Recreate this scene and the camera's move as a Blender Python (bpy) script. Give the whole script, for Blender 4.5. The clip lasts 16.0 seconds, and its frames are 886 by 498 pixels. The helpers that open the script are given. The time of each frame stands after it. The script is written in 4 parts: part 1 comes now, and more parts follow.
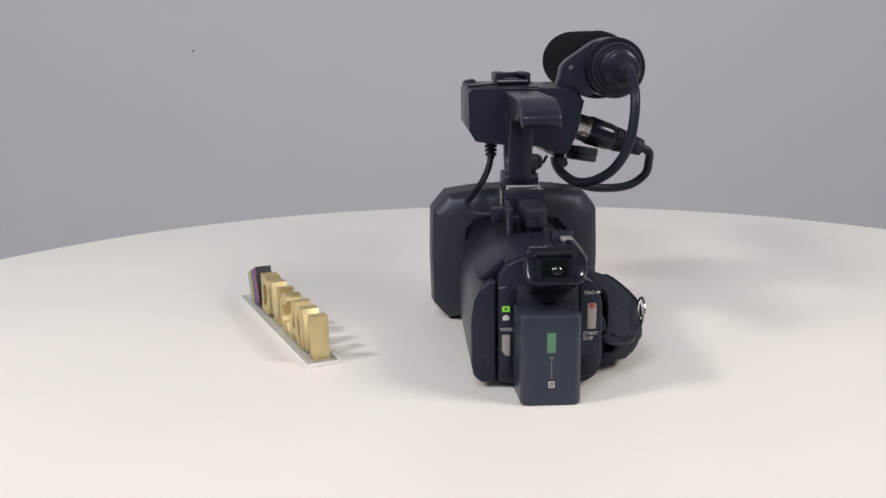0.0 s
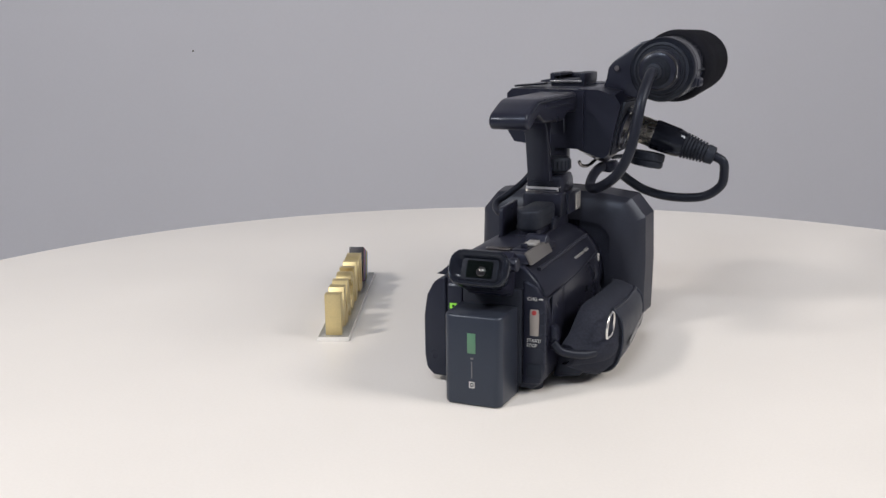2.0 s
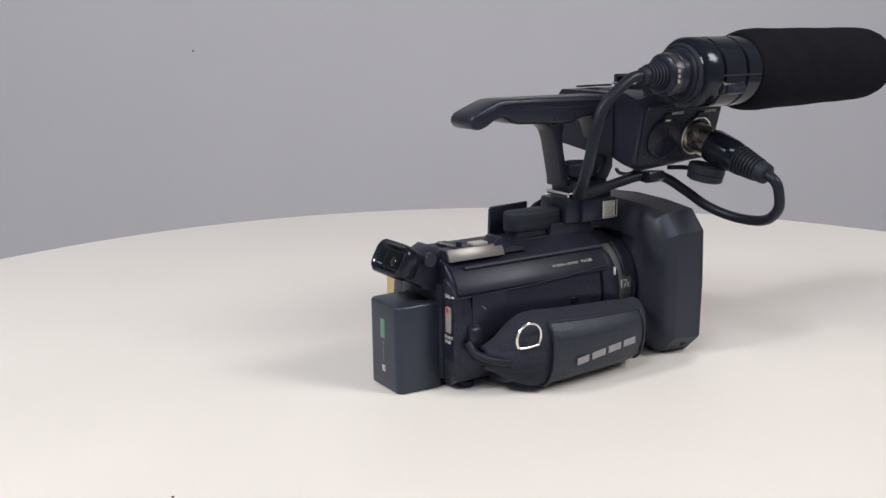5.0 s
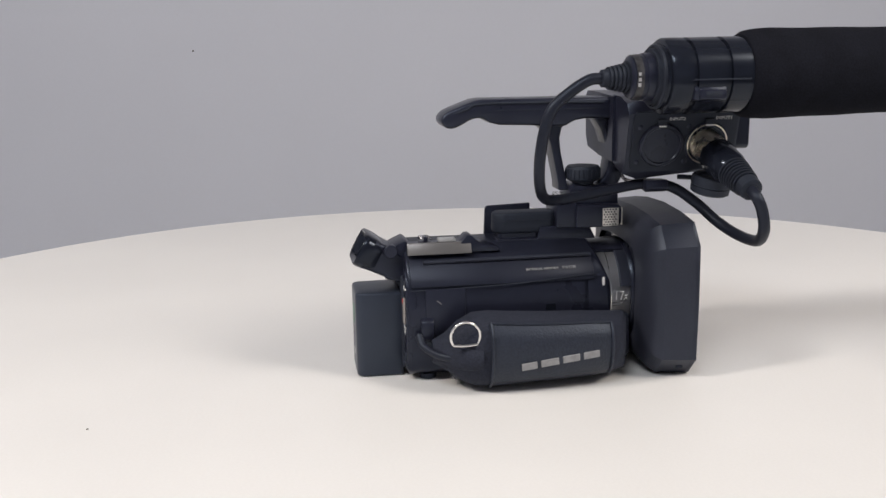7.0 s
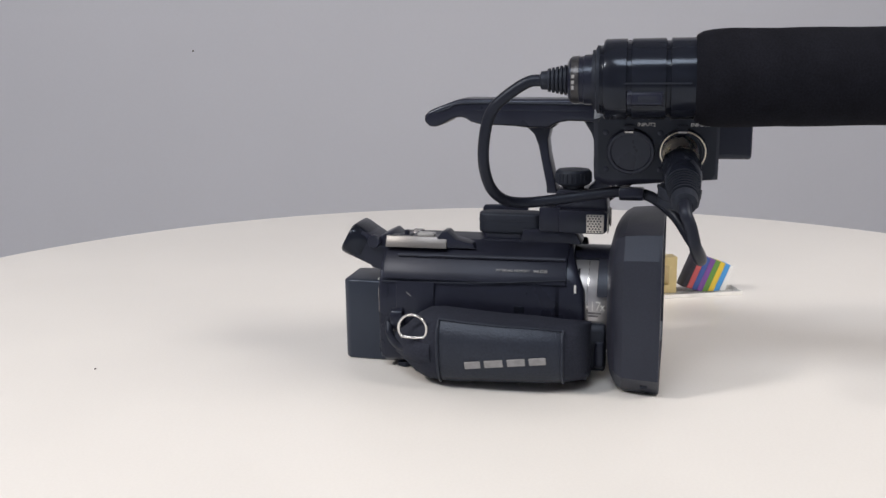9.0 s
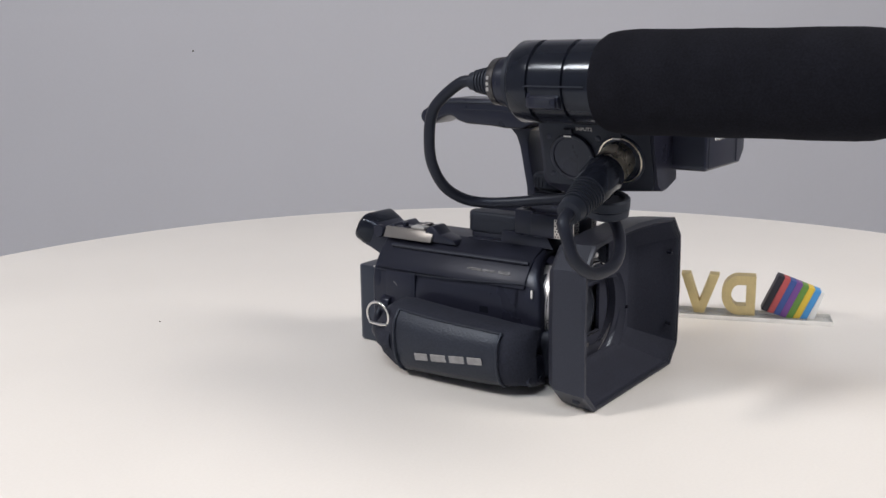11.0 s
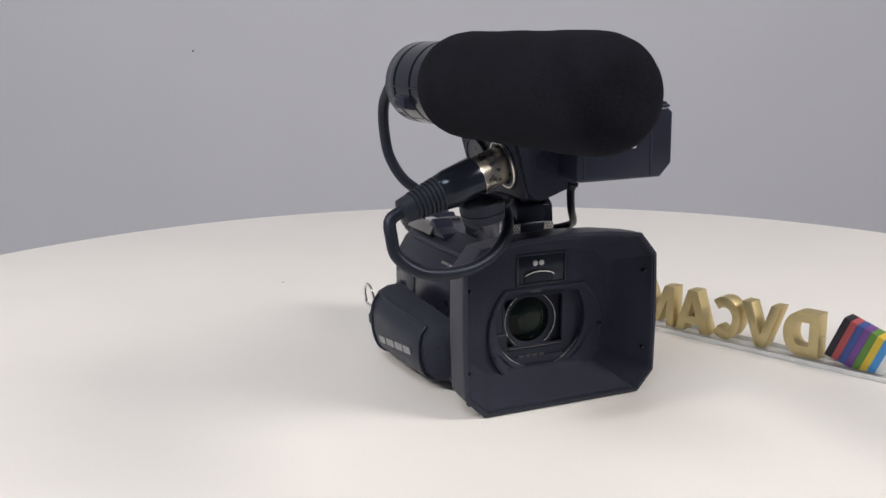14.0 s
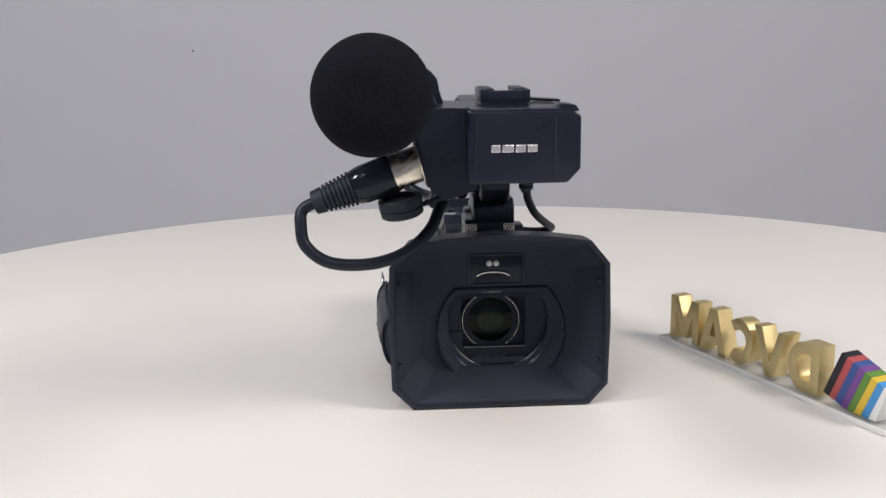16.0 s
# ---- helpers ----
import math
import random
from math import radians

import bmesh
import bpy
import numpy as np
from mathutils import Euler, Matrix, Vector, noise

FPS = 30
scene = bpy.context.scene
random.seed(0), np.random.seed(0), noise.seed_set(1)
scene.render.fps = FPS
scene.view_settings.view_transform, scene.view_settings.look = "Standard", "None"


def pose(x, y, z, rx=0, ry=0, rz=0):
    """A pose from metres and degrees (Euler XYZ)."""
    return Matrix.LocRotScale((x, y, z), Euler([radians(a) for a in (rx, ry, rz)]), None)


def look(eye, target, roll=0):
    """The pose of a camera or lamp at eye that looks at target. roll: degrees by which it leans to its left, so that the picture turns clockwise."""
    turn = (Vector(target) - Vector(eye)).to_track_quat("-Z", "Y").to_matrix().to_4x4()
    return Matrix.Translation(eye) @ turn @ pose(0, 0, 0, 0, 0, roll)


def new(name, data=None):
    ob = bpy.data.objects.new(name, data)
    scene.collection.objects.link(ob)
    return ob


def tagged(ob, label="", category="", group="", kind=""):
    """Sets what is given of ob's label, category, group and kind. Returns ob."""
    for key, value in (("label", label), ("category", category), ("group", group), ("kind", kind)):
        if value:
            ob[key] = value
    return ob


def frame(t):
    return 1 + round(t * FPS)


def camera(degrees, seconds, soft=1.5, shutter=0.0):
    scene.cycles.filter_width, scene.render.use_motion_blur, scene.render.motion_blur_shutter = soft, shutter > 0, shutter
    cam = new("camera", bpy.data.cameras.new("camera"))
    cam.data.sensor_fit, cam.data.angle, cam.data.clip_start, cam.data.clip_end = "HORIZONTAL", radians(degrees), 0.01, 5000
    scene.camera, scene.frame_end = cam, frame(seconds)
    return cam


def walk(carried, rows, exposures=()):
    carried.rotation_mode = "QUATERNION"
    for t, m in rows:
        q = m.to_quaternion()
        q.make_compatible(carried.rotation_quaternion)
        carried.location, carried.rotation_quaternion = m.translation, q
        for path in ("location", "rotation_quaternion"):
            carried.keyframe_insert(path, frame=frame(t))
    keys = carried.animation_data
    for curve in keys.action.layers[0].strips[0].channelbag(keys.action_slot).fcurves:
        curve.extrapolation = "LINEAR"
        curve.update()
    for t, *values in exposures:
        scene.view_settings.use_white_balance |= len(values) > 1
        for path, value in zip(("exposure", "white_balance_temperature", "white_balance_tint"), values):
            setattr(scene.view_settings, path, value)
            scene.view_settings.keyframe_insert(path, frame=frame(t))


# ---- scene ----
cam = camera(48.26, 16.0, soft=1.5)
TOP = 0.74                       # height of the table top
EYE = (-0.0352, -0.545, TOP + 0.1790)
AIM = (EYE[0], EYE[1] + math.cos(radians(12.22)), EYE[2] - math.sin(radians(12.22)))
walk(cam, [(0.0, look(EYE, AIM, -0.80)), (16.0, look(EYE, AIM, -0.80))])

# ---- light ----
world = bpy.data.worlds.new("room_air")
scene.world = world
world.use_nodes = True
world.node_tree.nodes["Background"].inputs[0].default_value = (0.75, 0.8, 0.9, 1)
world.node_tree.nodes["Background"].inputs[1].default_value = 0.05
scene.view_settings.exposure = 0.43


def area_lamp(name, eye, target, size, watts, colour):
    data = bpy.data.lights.new(name, "AREA")
    data.shape, data.size, data.energy, data.color = "DISK", size, watts, colour
    ob = new(name, data)
    ob.matrix_world = look(eye, target)
    return ob


area_lamp("lamp_west", (-0.95, -0.50, TOP + 0.98), (-0.3, -0.25, TOP - 0.3), 0.22, 7.6, (1.0, 0.92, 0.84))
area_lamp("lamp_east", (1.0, -0.46, TOP + 0.97), (0.1, -0.2, TOP - 0.25), 0.5, 9.6, (1.0, 0.92, 0.84))
# unseen overhead fill, added to brighten the table front and the back wall
area_lamp("fill_overhead", (-0.45, -1.15, 2.58), (-0.15, -0.45, 0), 1.0, 24.0, (0.95, 0.97, 1.0))


# ---- materials ----
def nodes_of(name):
    m = bpy.data.materials.new(name)
    m.use_nodes = True
    nt = m.node_tree
    return m, nt, nt.nodes["Principled BSDF"]


def mat(name, colour, rough=0.5, metal=0.0, grain=0.0, grain_size=0.0006, blotch=0.06, blotch_size=0.02, bump=0.0,
        coat=0.0, spec=0.5, rough_var=0.08, sheen=0.0, tint=None):
    """A painted, moulded or cast surface: colour varied at two scales, rough wear and fine relief."""
    m, nt, b = nodes_of(name)
    tc = nt.nodes.new("ShaderNodeTexCoord")
    big = nt.nodes.new("ShaderNodeTexNoise")
    big.inputs["Scale"].default_value = 1.0 / blotch_size
    big.inputs["Detail"].default_value = 4
    fine = nt.nodes.new("ShaderNodeTexNoise")
    fine.inputs["Scale"].default_value = 1.0 / grain_size
    fine.inputs["Detail"].default_value = 2
    for n in (big, fine):
        nt.links.new(tc.outputs["Object"], n.inputs["Vector"])
    ramp = nt.nodes.new("ShaderNodeMapRange")
    ramp.inputs["From Min"].default_value, ramp.inputs["From Max"].default_value = 0.3, 0.7
    ramp.inputs["To Min"].default_value, ramp.inputs["To Max"].default_value = 1 - blotch, 1 + blotch
    nt.links.new(big.outputs["Fac"], ramp.inputs["Value"])
    ramp2 = nt.nodes.new("ShaderNodeMapRange")
    ramp2.inputs["From Min"].default_value, ramp2.inputs["From Max"].default_value = 0.3, 0.7
    ramp2.inputs["To Min"].default_value, ramp2.inputs["To Max"].default_value = 1 - grain, 1 + grain
    nt.links.new(fine.outputs["Fac"], ramp2.inputs["Value"])
    mul = nt.nodes.new("ShaderNodeMath")
    mul.operation = "MULTIPLY"
    nt.links.new(ramp.outputs[0], mul.inputs[0])
    nt.links.new(ramp2.outputs[0], mul.inputs[1])
    vec = nt.nodes.new("ShaderNodeVectorMath")
    vec.operation = "SCALE"
    vec.inputs[0].default_value = colour
    nt.links.new(mul.outputs[0], vec.inputs["Scale"])
    nt.links.new(vec.outputs[0], b.inputs["Base Color"])
    rr = nt.nodes.new("ShaderNodeMapRange")
    rr.inputs["To Min"].default_value, rr.inputs["To Max"].default_value = max(rough - rough_var, 0.02), min(rough + rough_var, 1)
    nt.links.new(big.outputs["Fac"], rr.inputs["Value"])
    nt.links.new(rr.outputs[0], b.inputs["Roughness"])
    b.inputs["Metallic"].default_value = metal
    b.inputs["Specular IOR Level"].default_value = spec
    b.inputs["Coat Weight"].default_value = coat
    if tint:
        b.inputs["Specular Tint"].default_value = (*tint, 1)
    b.inputs["Sheen Weight"].default_value = sheen
    if bump:
        bp = nt.nodes.new("ShaderNodeBump")
        bp.inputs["Strength"].default_value = bump
        bp.inputs["Distance"].default_value = grain_size * 0.5
        nt.links.new(fine.outputs["Fac"], bp.inputs["Height"])
        nt.links.new(bp.outputs[0], b.inputs["Normal"])
    return m


M_WALL = mat("wall_paint", (0.645, 0.66, 0.725), 0.85, grain=0.006, grain_size=0.004, blotch=0.025, blotch_size=0.5, bump=0.04)
M_WHITE = mat("ceiling_paint", (0.72, 0.72, 0.72), 0.9, grain=0.02, grain_size=0.004, blotch=0.03, blotch_size=0.6)
M_FLOOR = mat("floor_vinyl", (0.30, 0.29, 0.28), 0.5, grain=0.05, grain_size=0.003, blotch=0.08, blotch_size=0.3)
M_TABLE = mat("white_laminate", (0.745, 0.73, 0.715), 0.42, grain=0.012, grain_size=0.0015, blotch=0.02, blotch_size=0.12, bump=0.03, spec=0.4)
M_EDGE = mat("table_edging", (0.70, 0.69, 0.68), 0.5, blotch=0.04)
M_STEEL = mat("painted_steel", (0.35, 0.35, 0.36), 0.4, metal=0.4)
M_SPOT = mat("dark_crumb", (0.05, 0.04, 0.035), 0.9)
M_BODY = mat("black_plastic", (0.0137, 0.0147, 0.0255), 0.30, grain=0.12, grain_size=0.0005, bump=0.12, blotch=0.1, spec=0.36, tint=(0.72, 0.83, 1.0))
M_GLOSS = mat("glossy_black_plastic", (0.009, 0.0105, 0.0166), 0.16, grain=0.05, blotch=0.1, rough_var=0.05, spec=0.3, tint=(0.72, 0.83, 1.0))
M_HOOD = mat("hood_plastic", (0.0235, 0.0252, 0.0365), 0.42, grain=0.12, grain_size=0.0006, bump=0.12, blotch=0.08, spec=0.36, tint=(0.72, 0.83, 1.0))
M_BATT = mat("slate_battery_plastic", (0.025, 0.030, 0.044), 0.34, grain=0.06, grain_size=0.0005, bump=0.08, blotch=0.05, spec=0.46, tint=(0.72, 0.83, 1.0))
M_RUBBER = mat("black_rubber", (0.0147, 0.0169, 0.0253), 0.58, grain=0.1, grain_size=0.0007, bump=0.15, spec=0.36, tint=(0.72, 0.83, 1.0))
M_CABLE = mat("cable_sheath", (0.0116, 0.0128, 0.0205), 0.42, grain=0.08, grain_size=0.0008, bump=0.1, spec=0.3, tint=(0.72, 0.83, 1.0))
M_FOAM = mat("foam", (0.0092, 0.0098, 0.0138), 1.0, grain=0.22, grain_size=0.0009, bump=0.45, spec=0.05, blotch=0.12, blotch_size=0.012)
M_LEATHER = mat("strap_leather", (0.0161, 0.0183, 0.0281), 0.46, grain=0.2, grain_size=0.0012, bump=0.35, blotch=0.1, spec=0.46, tint=(0.72, 0.83, 1.0))
M_WEB = mat("strap_webbing", (0.0161, 0.017, 0.0268), 0.85, grain=0.3, grain_size=0.0010, bump=0.5, spec=0.46, tint=(0.72, 0.83, 1.0))
M_CHROME = mat("chrome", (0.78, 0.77, 0.75), 0.12, metal=1.0, rough_var=0.05)
M_NICKEL = mat("nickel", (0.80, 0.75, 0.65), 0.28, metal=1.0, rough_var=0.06, blotch=0.05, blotch_size=0.006)
M_BRASS = mat("brushed_brass", (0.73, 0.61, 0.335), 0.52, metal=1.0, grain=0.06, grain_size=0.0005, rough_var=0.1, blotch=0.05, blotch_size=0.006, bump=0.05)
M_GREY = mat("grey_metal_trim", (0.26, 0.25, 0.26), 0.25, metal=0.95)
M_RING = mat("lens_ring_metal", (0.45, 0.45, 0.47), 0.32, metal=0.8)
M_BTN = mat("silver_button", (0.36, 0.33, 0.31), 0.4, metal=0.3)
M_PALE = mat("pale_button", (0.66, 0.66, 0.66), 0.4)
M_INK = mat("white_ink", (0.62, 0.62, 0.62), 0.6, blotch=0.1, blotch_size=0.004)
M_MARK = mat("pale_print", (0.25, 0.25, 0.26), 0.6, blotch=0.15, blotch_size=0.003)
M_DIM = mat("grey_ink", (0.16, 0.16, 0.17), 0.6)
M_BAND = mat("printed_band", (0.05, 0.05, 0.055), 0.3, metal=0.5, blotch=0.5, blotch_size=0.003)
M_SILVER = mat("silver_lettering", (0.75, 0.75, 0.75), 0.22, metal=0.8)
M_GREEN = mat("green_indicator", (0.085, 0.20, 0.125), 0.3)
M_RED = mat("red_mark", (0.45, 0.04, 0.04), 0.35)
M_STEELY = mat("satin_grille_metal", (0.62, 0.60, 0.57), 0.35, metal=0.5)
M_ACRYL, nt, b = nodes_of("clear_acrylic")
b.inputs["Base Color"].default_value, b.inputs["Roughness"].default_value = (0.8, 0.82, 0.82, 1), 0.3
clear, gloss, mix1, mix2 = (nt.nodes.new("ShaderNode" + k) for k in ("BsdfTransparent", "BsdfGlossy", "MixShader", "MixShader"))
clear.inputs[0].default_value, gloss.inputs["Roughness"].default_value = (0.995, 1.0, 1.0, 1), 0.04
mix1.inputs[0].default_value, mix2.inputs[0].default_value = 0.14, 0.12
nt.links.new(clear.outputs[0], mix1.inputs[1])
nt.links.new(b.outputs[0], mix1.inputs[2])
nt.links.new(mix1.outputs[0], mix2.inputs[1])
nt.links.new(gloss.outputs[0], mix2.inputs[2])
nt.links.new(mix2.outputs[0], nt.nodes["Material Output"].inputs[0])
M_SAWN = mat("frosted_edge", (0.80, 0.79, 0.77), 0.35, grain=0.04, blotch=0.07, blotch_size=0.01)
M_LINING = mat("hood_lining", (0.036, 0.039, 0.056), 0.75, grain=0.12, grain_size=0.0008, bump=0.15, blotch=0.08, spec=0.15, tint=(0.72, 0.83, 1.0))
M_DARK = mat("matt_black_inside", (0.0143, 0.0158, 0.0241), 0.7, spec=0.46, tint=(0.72, 0.83, 1.0))
M_SCREEN = mat("dark_glass", (0.004, 0.004, 0.005), 0.06, rough_var=0.02, coat=0.6)
M_TRIM = mat("pale_metal_trim", (0.15, 0.145, 0.145), 0.34, metal=0.3)
M_KEY = mat("bright_silver_key", (0.50, 0.50, 0.50), 0.3, metal=0.5)
M_COVER = mat("satin_cover_plastic", (0.0136, 0.0151, 0.0255), 0.40, grain=0.1, bump=0.04, blotch=0.1, spec=0.26, tint=(0.78, 0.85, 1.0))
M_COAT = mat("coated_front_glass", (0.003, 0.005, 0.005), 0.05, rough_var=0.02, spec=0.12)
M_FAINT = mat("faint_grey_ink", (0.085, 0.085, 0.092), 0.6)
M_DIM2 = mat("soft_white_ink", (0.30, 0.30, 0.31), 0.6)
m, nt, b = nodes_of("lit_green_led")
b.inputs["Base Color"].default_value = (0.2, 0.6, 0.05, 1)
b.inputs["Emission Color"].default_value = (0.45, 0.95, 0.10, 1)
b.inputs["Emission Strength"].default_value = 0.13
M_LED = m
STRIPES = [("black", (0.012, 0.011, 0.02)), ("red", (0.40, 0.075, 0.08)), ("blue", (0.04, 0.08, 0.27)), ("purple", (0.16, 0.06, 0.26)),
           ("green", (0.11, 0.24, 0.045)), ("yellow", (0.66, 0.47, 0.05)), ("sky", (0.06, 0.28, 0.62)), ("white", (0.75, 0.76, 0.76))]

# ---- mesh tools: millimetres in, metres out ----
ORIGIN = Vector((0, 0, 0))


def obj(name, bm, material, parent=None, label="", smooth=True, crease=38):
    bmesh.ops.recalc_face_normals(bm, faces=bm.faces)
    for v in bm.verts:
        v.co = (v.co - ORIGIN) / 1000
    me = bpy.data.meshes.new(name)
    bm.to_mesh(me)
    bm.free()
    me.materials.append(material)
    if smooth:
        me.shade_smooth()
        me.set_sharp_from_angle(angle=radians(crease))
    ob = new(name, me)
    ob.parent = parent
    if label:
        ob["label"] = label
    return ob


part = obj


def bevel(bm, w, seg=2, angle=25):
    if w <= 0:
        return bm
    edges = [e for e in bm.edges if len(e.link_faces) == 2 and e.calc_face_angle(0) > radians(angle)]
    bmesh.ops.bevel(bm, geom=edges, offset=w, segments=seg, affect="EDGES", profile=0.5, clamp_overlap=True)
    return bm


def box(x0, x1, y0, y1, z0, z1, w=0.8, seg=2):
    bm = bmesh.new()
    bmesh.ops.create_cube(bm, size=1)
    for v in bm.verts:
        v.co = ((x0 + x1) / 2 + v.co.x * (x1 - x0), (y0 + y1) / 2 + v.co.y * (y1 - y0), (z0 + z1) / 2 + v.co.z * (z1 - z0))
    return bevel(bm, w, seg)


def prism(axis, pts, a, b_, w=0.8, seg=2, scale_b=1.0):
    """A polygon given in the two other axes, drawn out along axis from a to b_."""
    bm = bmesh.new()
    c = (sum(p[0] for p in pts) / len(pts), sum(p[1] for p in pts) / len(pts))

    def put(p, h):
        return {"x": (h, p[0], p[1]), "y": (p[0], h, p[1]), "z": (p[0], p[1], h)}[axis]
    lo = [bm.verts.new(put(p, a)) for p in pts]
    hi = [bm.verts.new(put((c[0] + (p[0] - c[0]) * scale_b, c[1] + (p[1] - c[1]) * scale_b), b_)) for p in pts]
    bm.faces.new(lo)
    bm.faces.new(hi)
    n = len(pts)
    for i in range(n):
        bm.faces.new((lo[i], lo[(i + 1) % n], hi[(i + 1) % n], hi[i]))
    bmesh.ops.recalc_face_normals(bm, faces=bm.faces)
    return bevel(bm, w, seg)


def frame_of(d):
    d = Vector(d).normalized()
    s = d.cross(Vector((0, 0, 1)) if abs(d.z) < 0.9 else Vector((1, 0, 0))).normalized()
    return d, s, s.cross(d)


def lathe(origin, d, prof, seg=32, hollow=False):
    """prof: (distance along d, radius) from end to end; ends are closed, or joined to each other into a ring."""
    d, s, u = frame_of(d)
    o = Vector(origin)
    bm = bmesh.new()
    rings = []
    for h, r in prof:
        rings.append([bm.verts.new(o + d * h + (s * math.cos(a) + u * math.sin(a)) * max(r, 0.01))
                      for a in (2 * math.pi * i / seg for i in range(seg))])
    for p, q in zip(rings, rings[1:]):
        for i in range(seg):
            bm.faces.new((p[i], p[(i + 1) % seg], q[(i + 1) % seg], q[i]))
    if hollow:
        for i in range(seg):
            bm.faces.new((rings[-1][i], rings[-1][(i + 1) % seg], rings[0][(i + 1) % seg], rings[0][i]))
    else:
        bm.faces.new(rings[0])
        bm.faces.new(rings[-1])
    return bm


def catmull(pts, n=8):
    P = [Vector(p) for p in pts]
    P = [P[0] * 2 - P[1]] + P + [P[-1] * 2 - P[-2]]
    out = []
    for i in range(1, len(P) - 2):
        for k in range(n):
            t = k / n
            a, b_, c, d = P[i - 1:i + 3]
            out.append(0.5 * (2 * b_ + (c - a) * t + (2 * a - 5 * b_ + 4 * c - d) * t * t + (3 * b_ - a - 3 * c + d) * t ** 3))
    out.append(P[-2])
    return out


def tube(pts, r, seg=12, n=8, closed=False):
    path = catmull(pts, n)
    bm = bmesh.new()
    rings = []
    side = None
    for i, p in enumerate(path):
        d = (path[min(i + 1, len(path) - 1)] - path[max(i - 1, 0)]).normalized()
        side = frame_of(d)[1] if side is None else (side - d * side.dot(d)).normalized()
        u = side.cross(d)
        rings.append([bm.verts.new(p + (side * math.cos(a) + u * math.sin(a)) * r) for a in (2 * math.pi * k / seg for k in range(seg))])
    for p, q in zip(rings, rings[1:]):
        for i in range(seg):
            bm.faces.new((p[i], p[(i + 1) % seg], q[(i + 1) % seg], q[i]))
    bm.faces.new(rings[0])
    bm.faces.new(rings[-1])
    return bm


def loft(rings, cap=True):
    bm = bmesh.new()
    R = [[bm.verts.new(p) for p in ring] for ring in rings]
    n = len(R[0])
    for p, q in zip(R, R[1:]):
        for i in range(n):
            bm.faces.new((p[i], p[(i + 1) % n], q[(i + 1) % n], q[i]))
    if cap:
        bm.faces.new(R[0])
        bm.faces.new(R[-1])
    return bm


def merge(*bms):
    out = bms[0]
    for other in bms[1:]:
        me = bpy.data.meshes.new("tmp")
        other.to_mesh(me)
        other.free()
        out.from_mesh(me)
        bpy.data.meshes.remove(me)
    return out


def moved(bm, m):
    bm.transform(m)
    return bm


FACES = {"rear": ((1, 0, 0), (0, 0, 1), (0, -1, 0)), "right": ((0, 1, 0), (0, 0, 1), (1, 0, 0)), "front": ((-1, 0, 0), (0, 0, 1), (0, 1, 0))}


def plane_matrix(place, face):
    x, y, z = FACES[face] if isinstance(face, str) else face
    m = Matrix((x, y, z)).transposed().to_4x4()
    m.translation = place
    return m


def lettering(words, place, face, height, material, parent, name="lettering", width=0.0, depth=0.12):
    """Flat raised lettering whose lower left corner is at place; height of the capitals in millimetres."""
    cu = bpy.data.curves.new("tmp", "FONT")
    cu.body, cu.size, cu.extrude, cu.resolution_u = words, height / 0.70, depth, 2
    ob = bpy.data.objects.new("tmp", cu)
    me = bpy.data.meshes.new_from_object(ob)
    bm = bmesh.new()
    bm.from_mesh(me)
    bpy.data.objects.remove(ob)
    bpy.data.curves.remove(cu)
    bpy.data.meshes.remove(me)
    if width:
        xs = [v.co.x for v in bm.verts]
        k = width / (max(xs) - min(xs))
        for v in bm.verts:
            v.co.x *= k
    return part(name, moved(bm, plane_matrix(place, face)), material, parent, smooth=False)


def bars(place, face, widths, gap, height, material, parent, name="mark", depth=0.15):
    """A row of plain bars in place of a maker's mark."""
    bm = bmesh.new()
    x = 0
    for w in widths:
        one = bmesh.new()
        bmesh.ops.create_cube(one, size=1)
        for v in one.verts:
            v.co = (x + w / 2 + v.co.x * w, height / 2 + v.co.y * height, v.co.z * depth * 2)
        bevel(one, min(w, height) * 0.12, 1)
        bm = merge(bm, one)
        x += w + gap
    return part(name, moved(bm, plane_matrix(place, face)), material, parent)


# ---- the room ----
def slab(name, x0, x1, y0, y1, z0, z1, material, label):
    ob = obj(name, box(x0 * 1000, x1 * 1000, y0 * 1000, y1 * 1000, z0 * 1000, z1 * 1000, 0), material, smooth=False)
    return tagged(ob, label, name.split("_")[0], kind="structure")


slab("floor", -2.1, 2.1, -2.6, 1.35, -0.1, 0.0, M_FLOOR, "plain grey vinyl floor")
slab("wall_north", -2.0, 2.0, 1.25, 1.35, 0.0, 2.6, M_WALL, "smooth lavender-grey painted wall behind the table")
slab("wall_south", -2.0, 2.0, -2.6, -2.5, 0.0, 2.6, M_WALL, "smooth lavender-grey painted wall")
slab("wall_east", 2.0, 2.1, -2.6, 1.35, 0.0, 2.6, M_WALL, "smooth lavender-grey painted wall")
slab("wall_west", -2.1, -2.0, -2.6, 1.35, 0.0, 2.6, M_WALL, "smooth lavender-grey painted wall")
slab("ceiling", -2.1, 2.1, -2.6, 1.35, 2.6, 2.7, M_WHITE, "plain white ceiling")


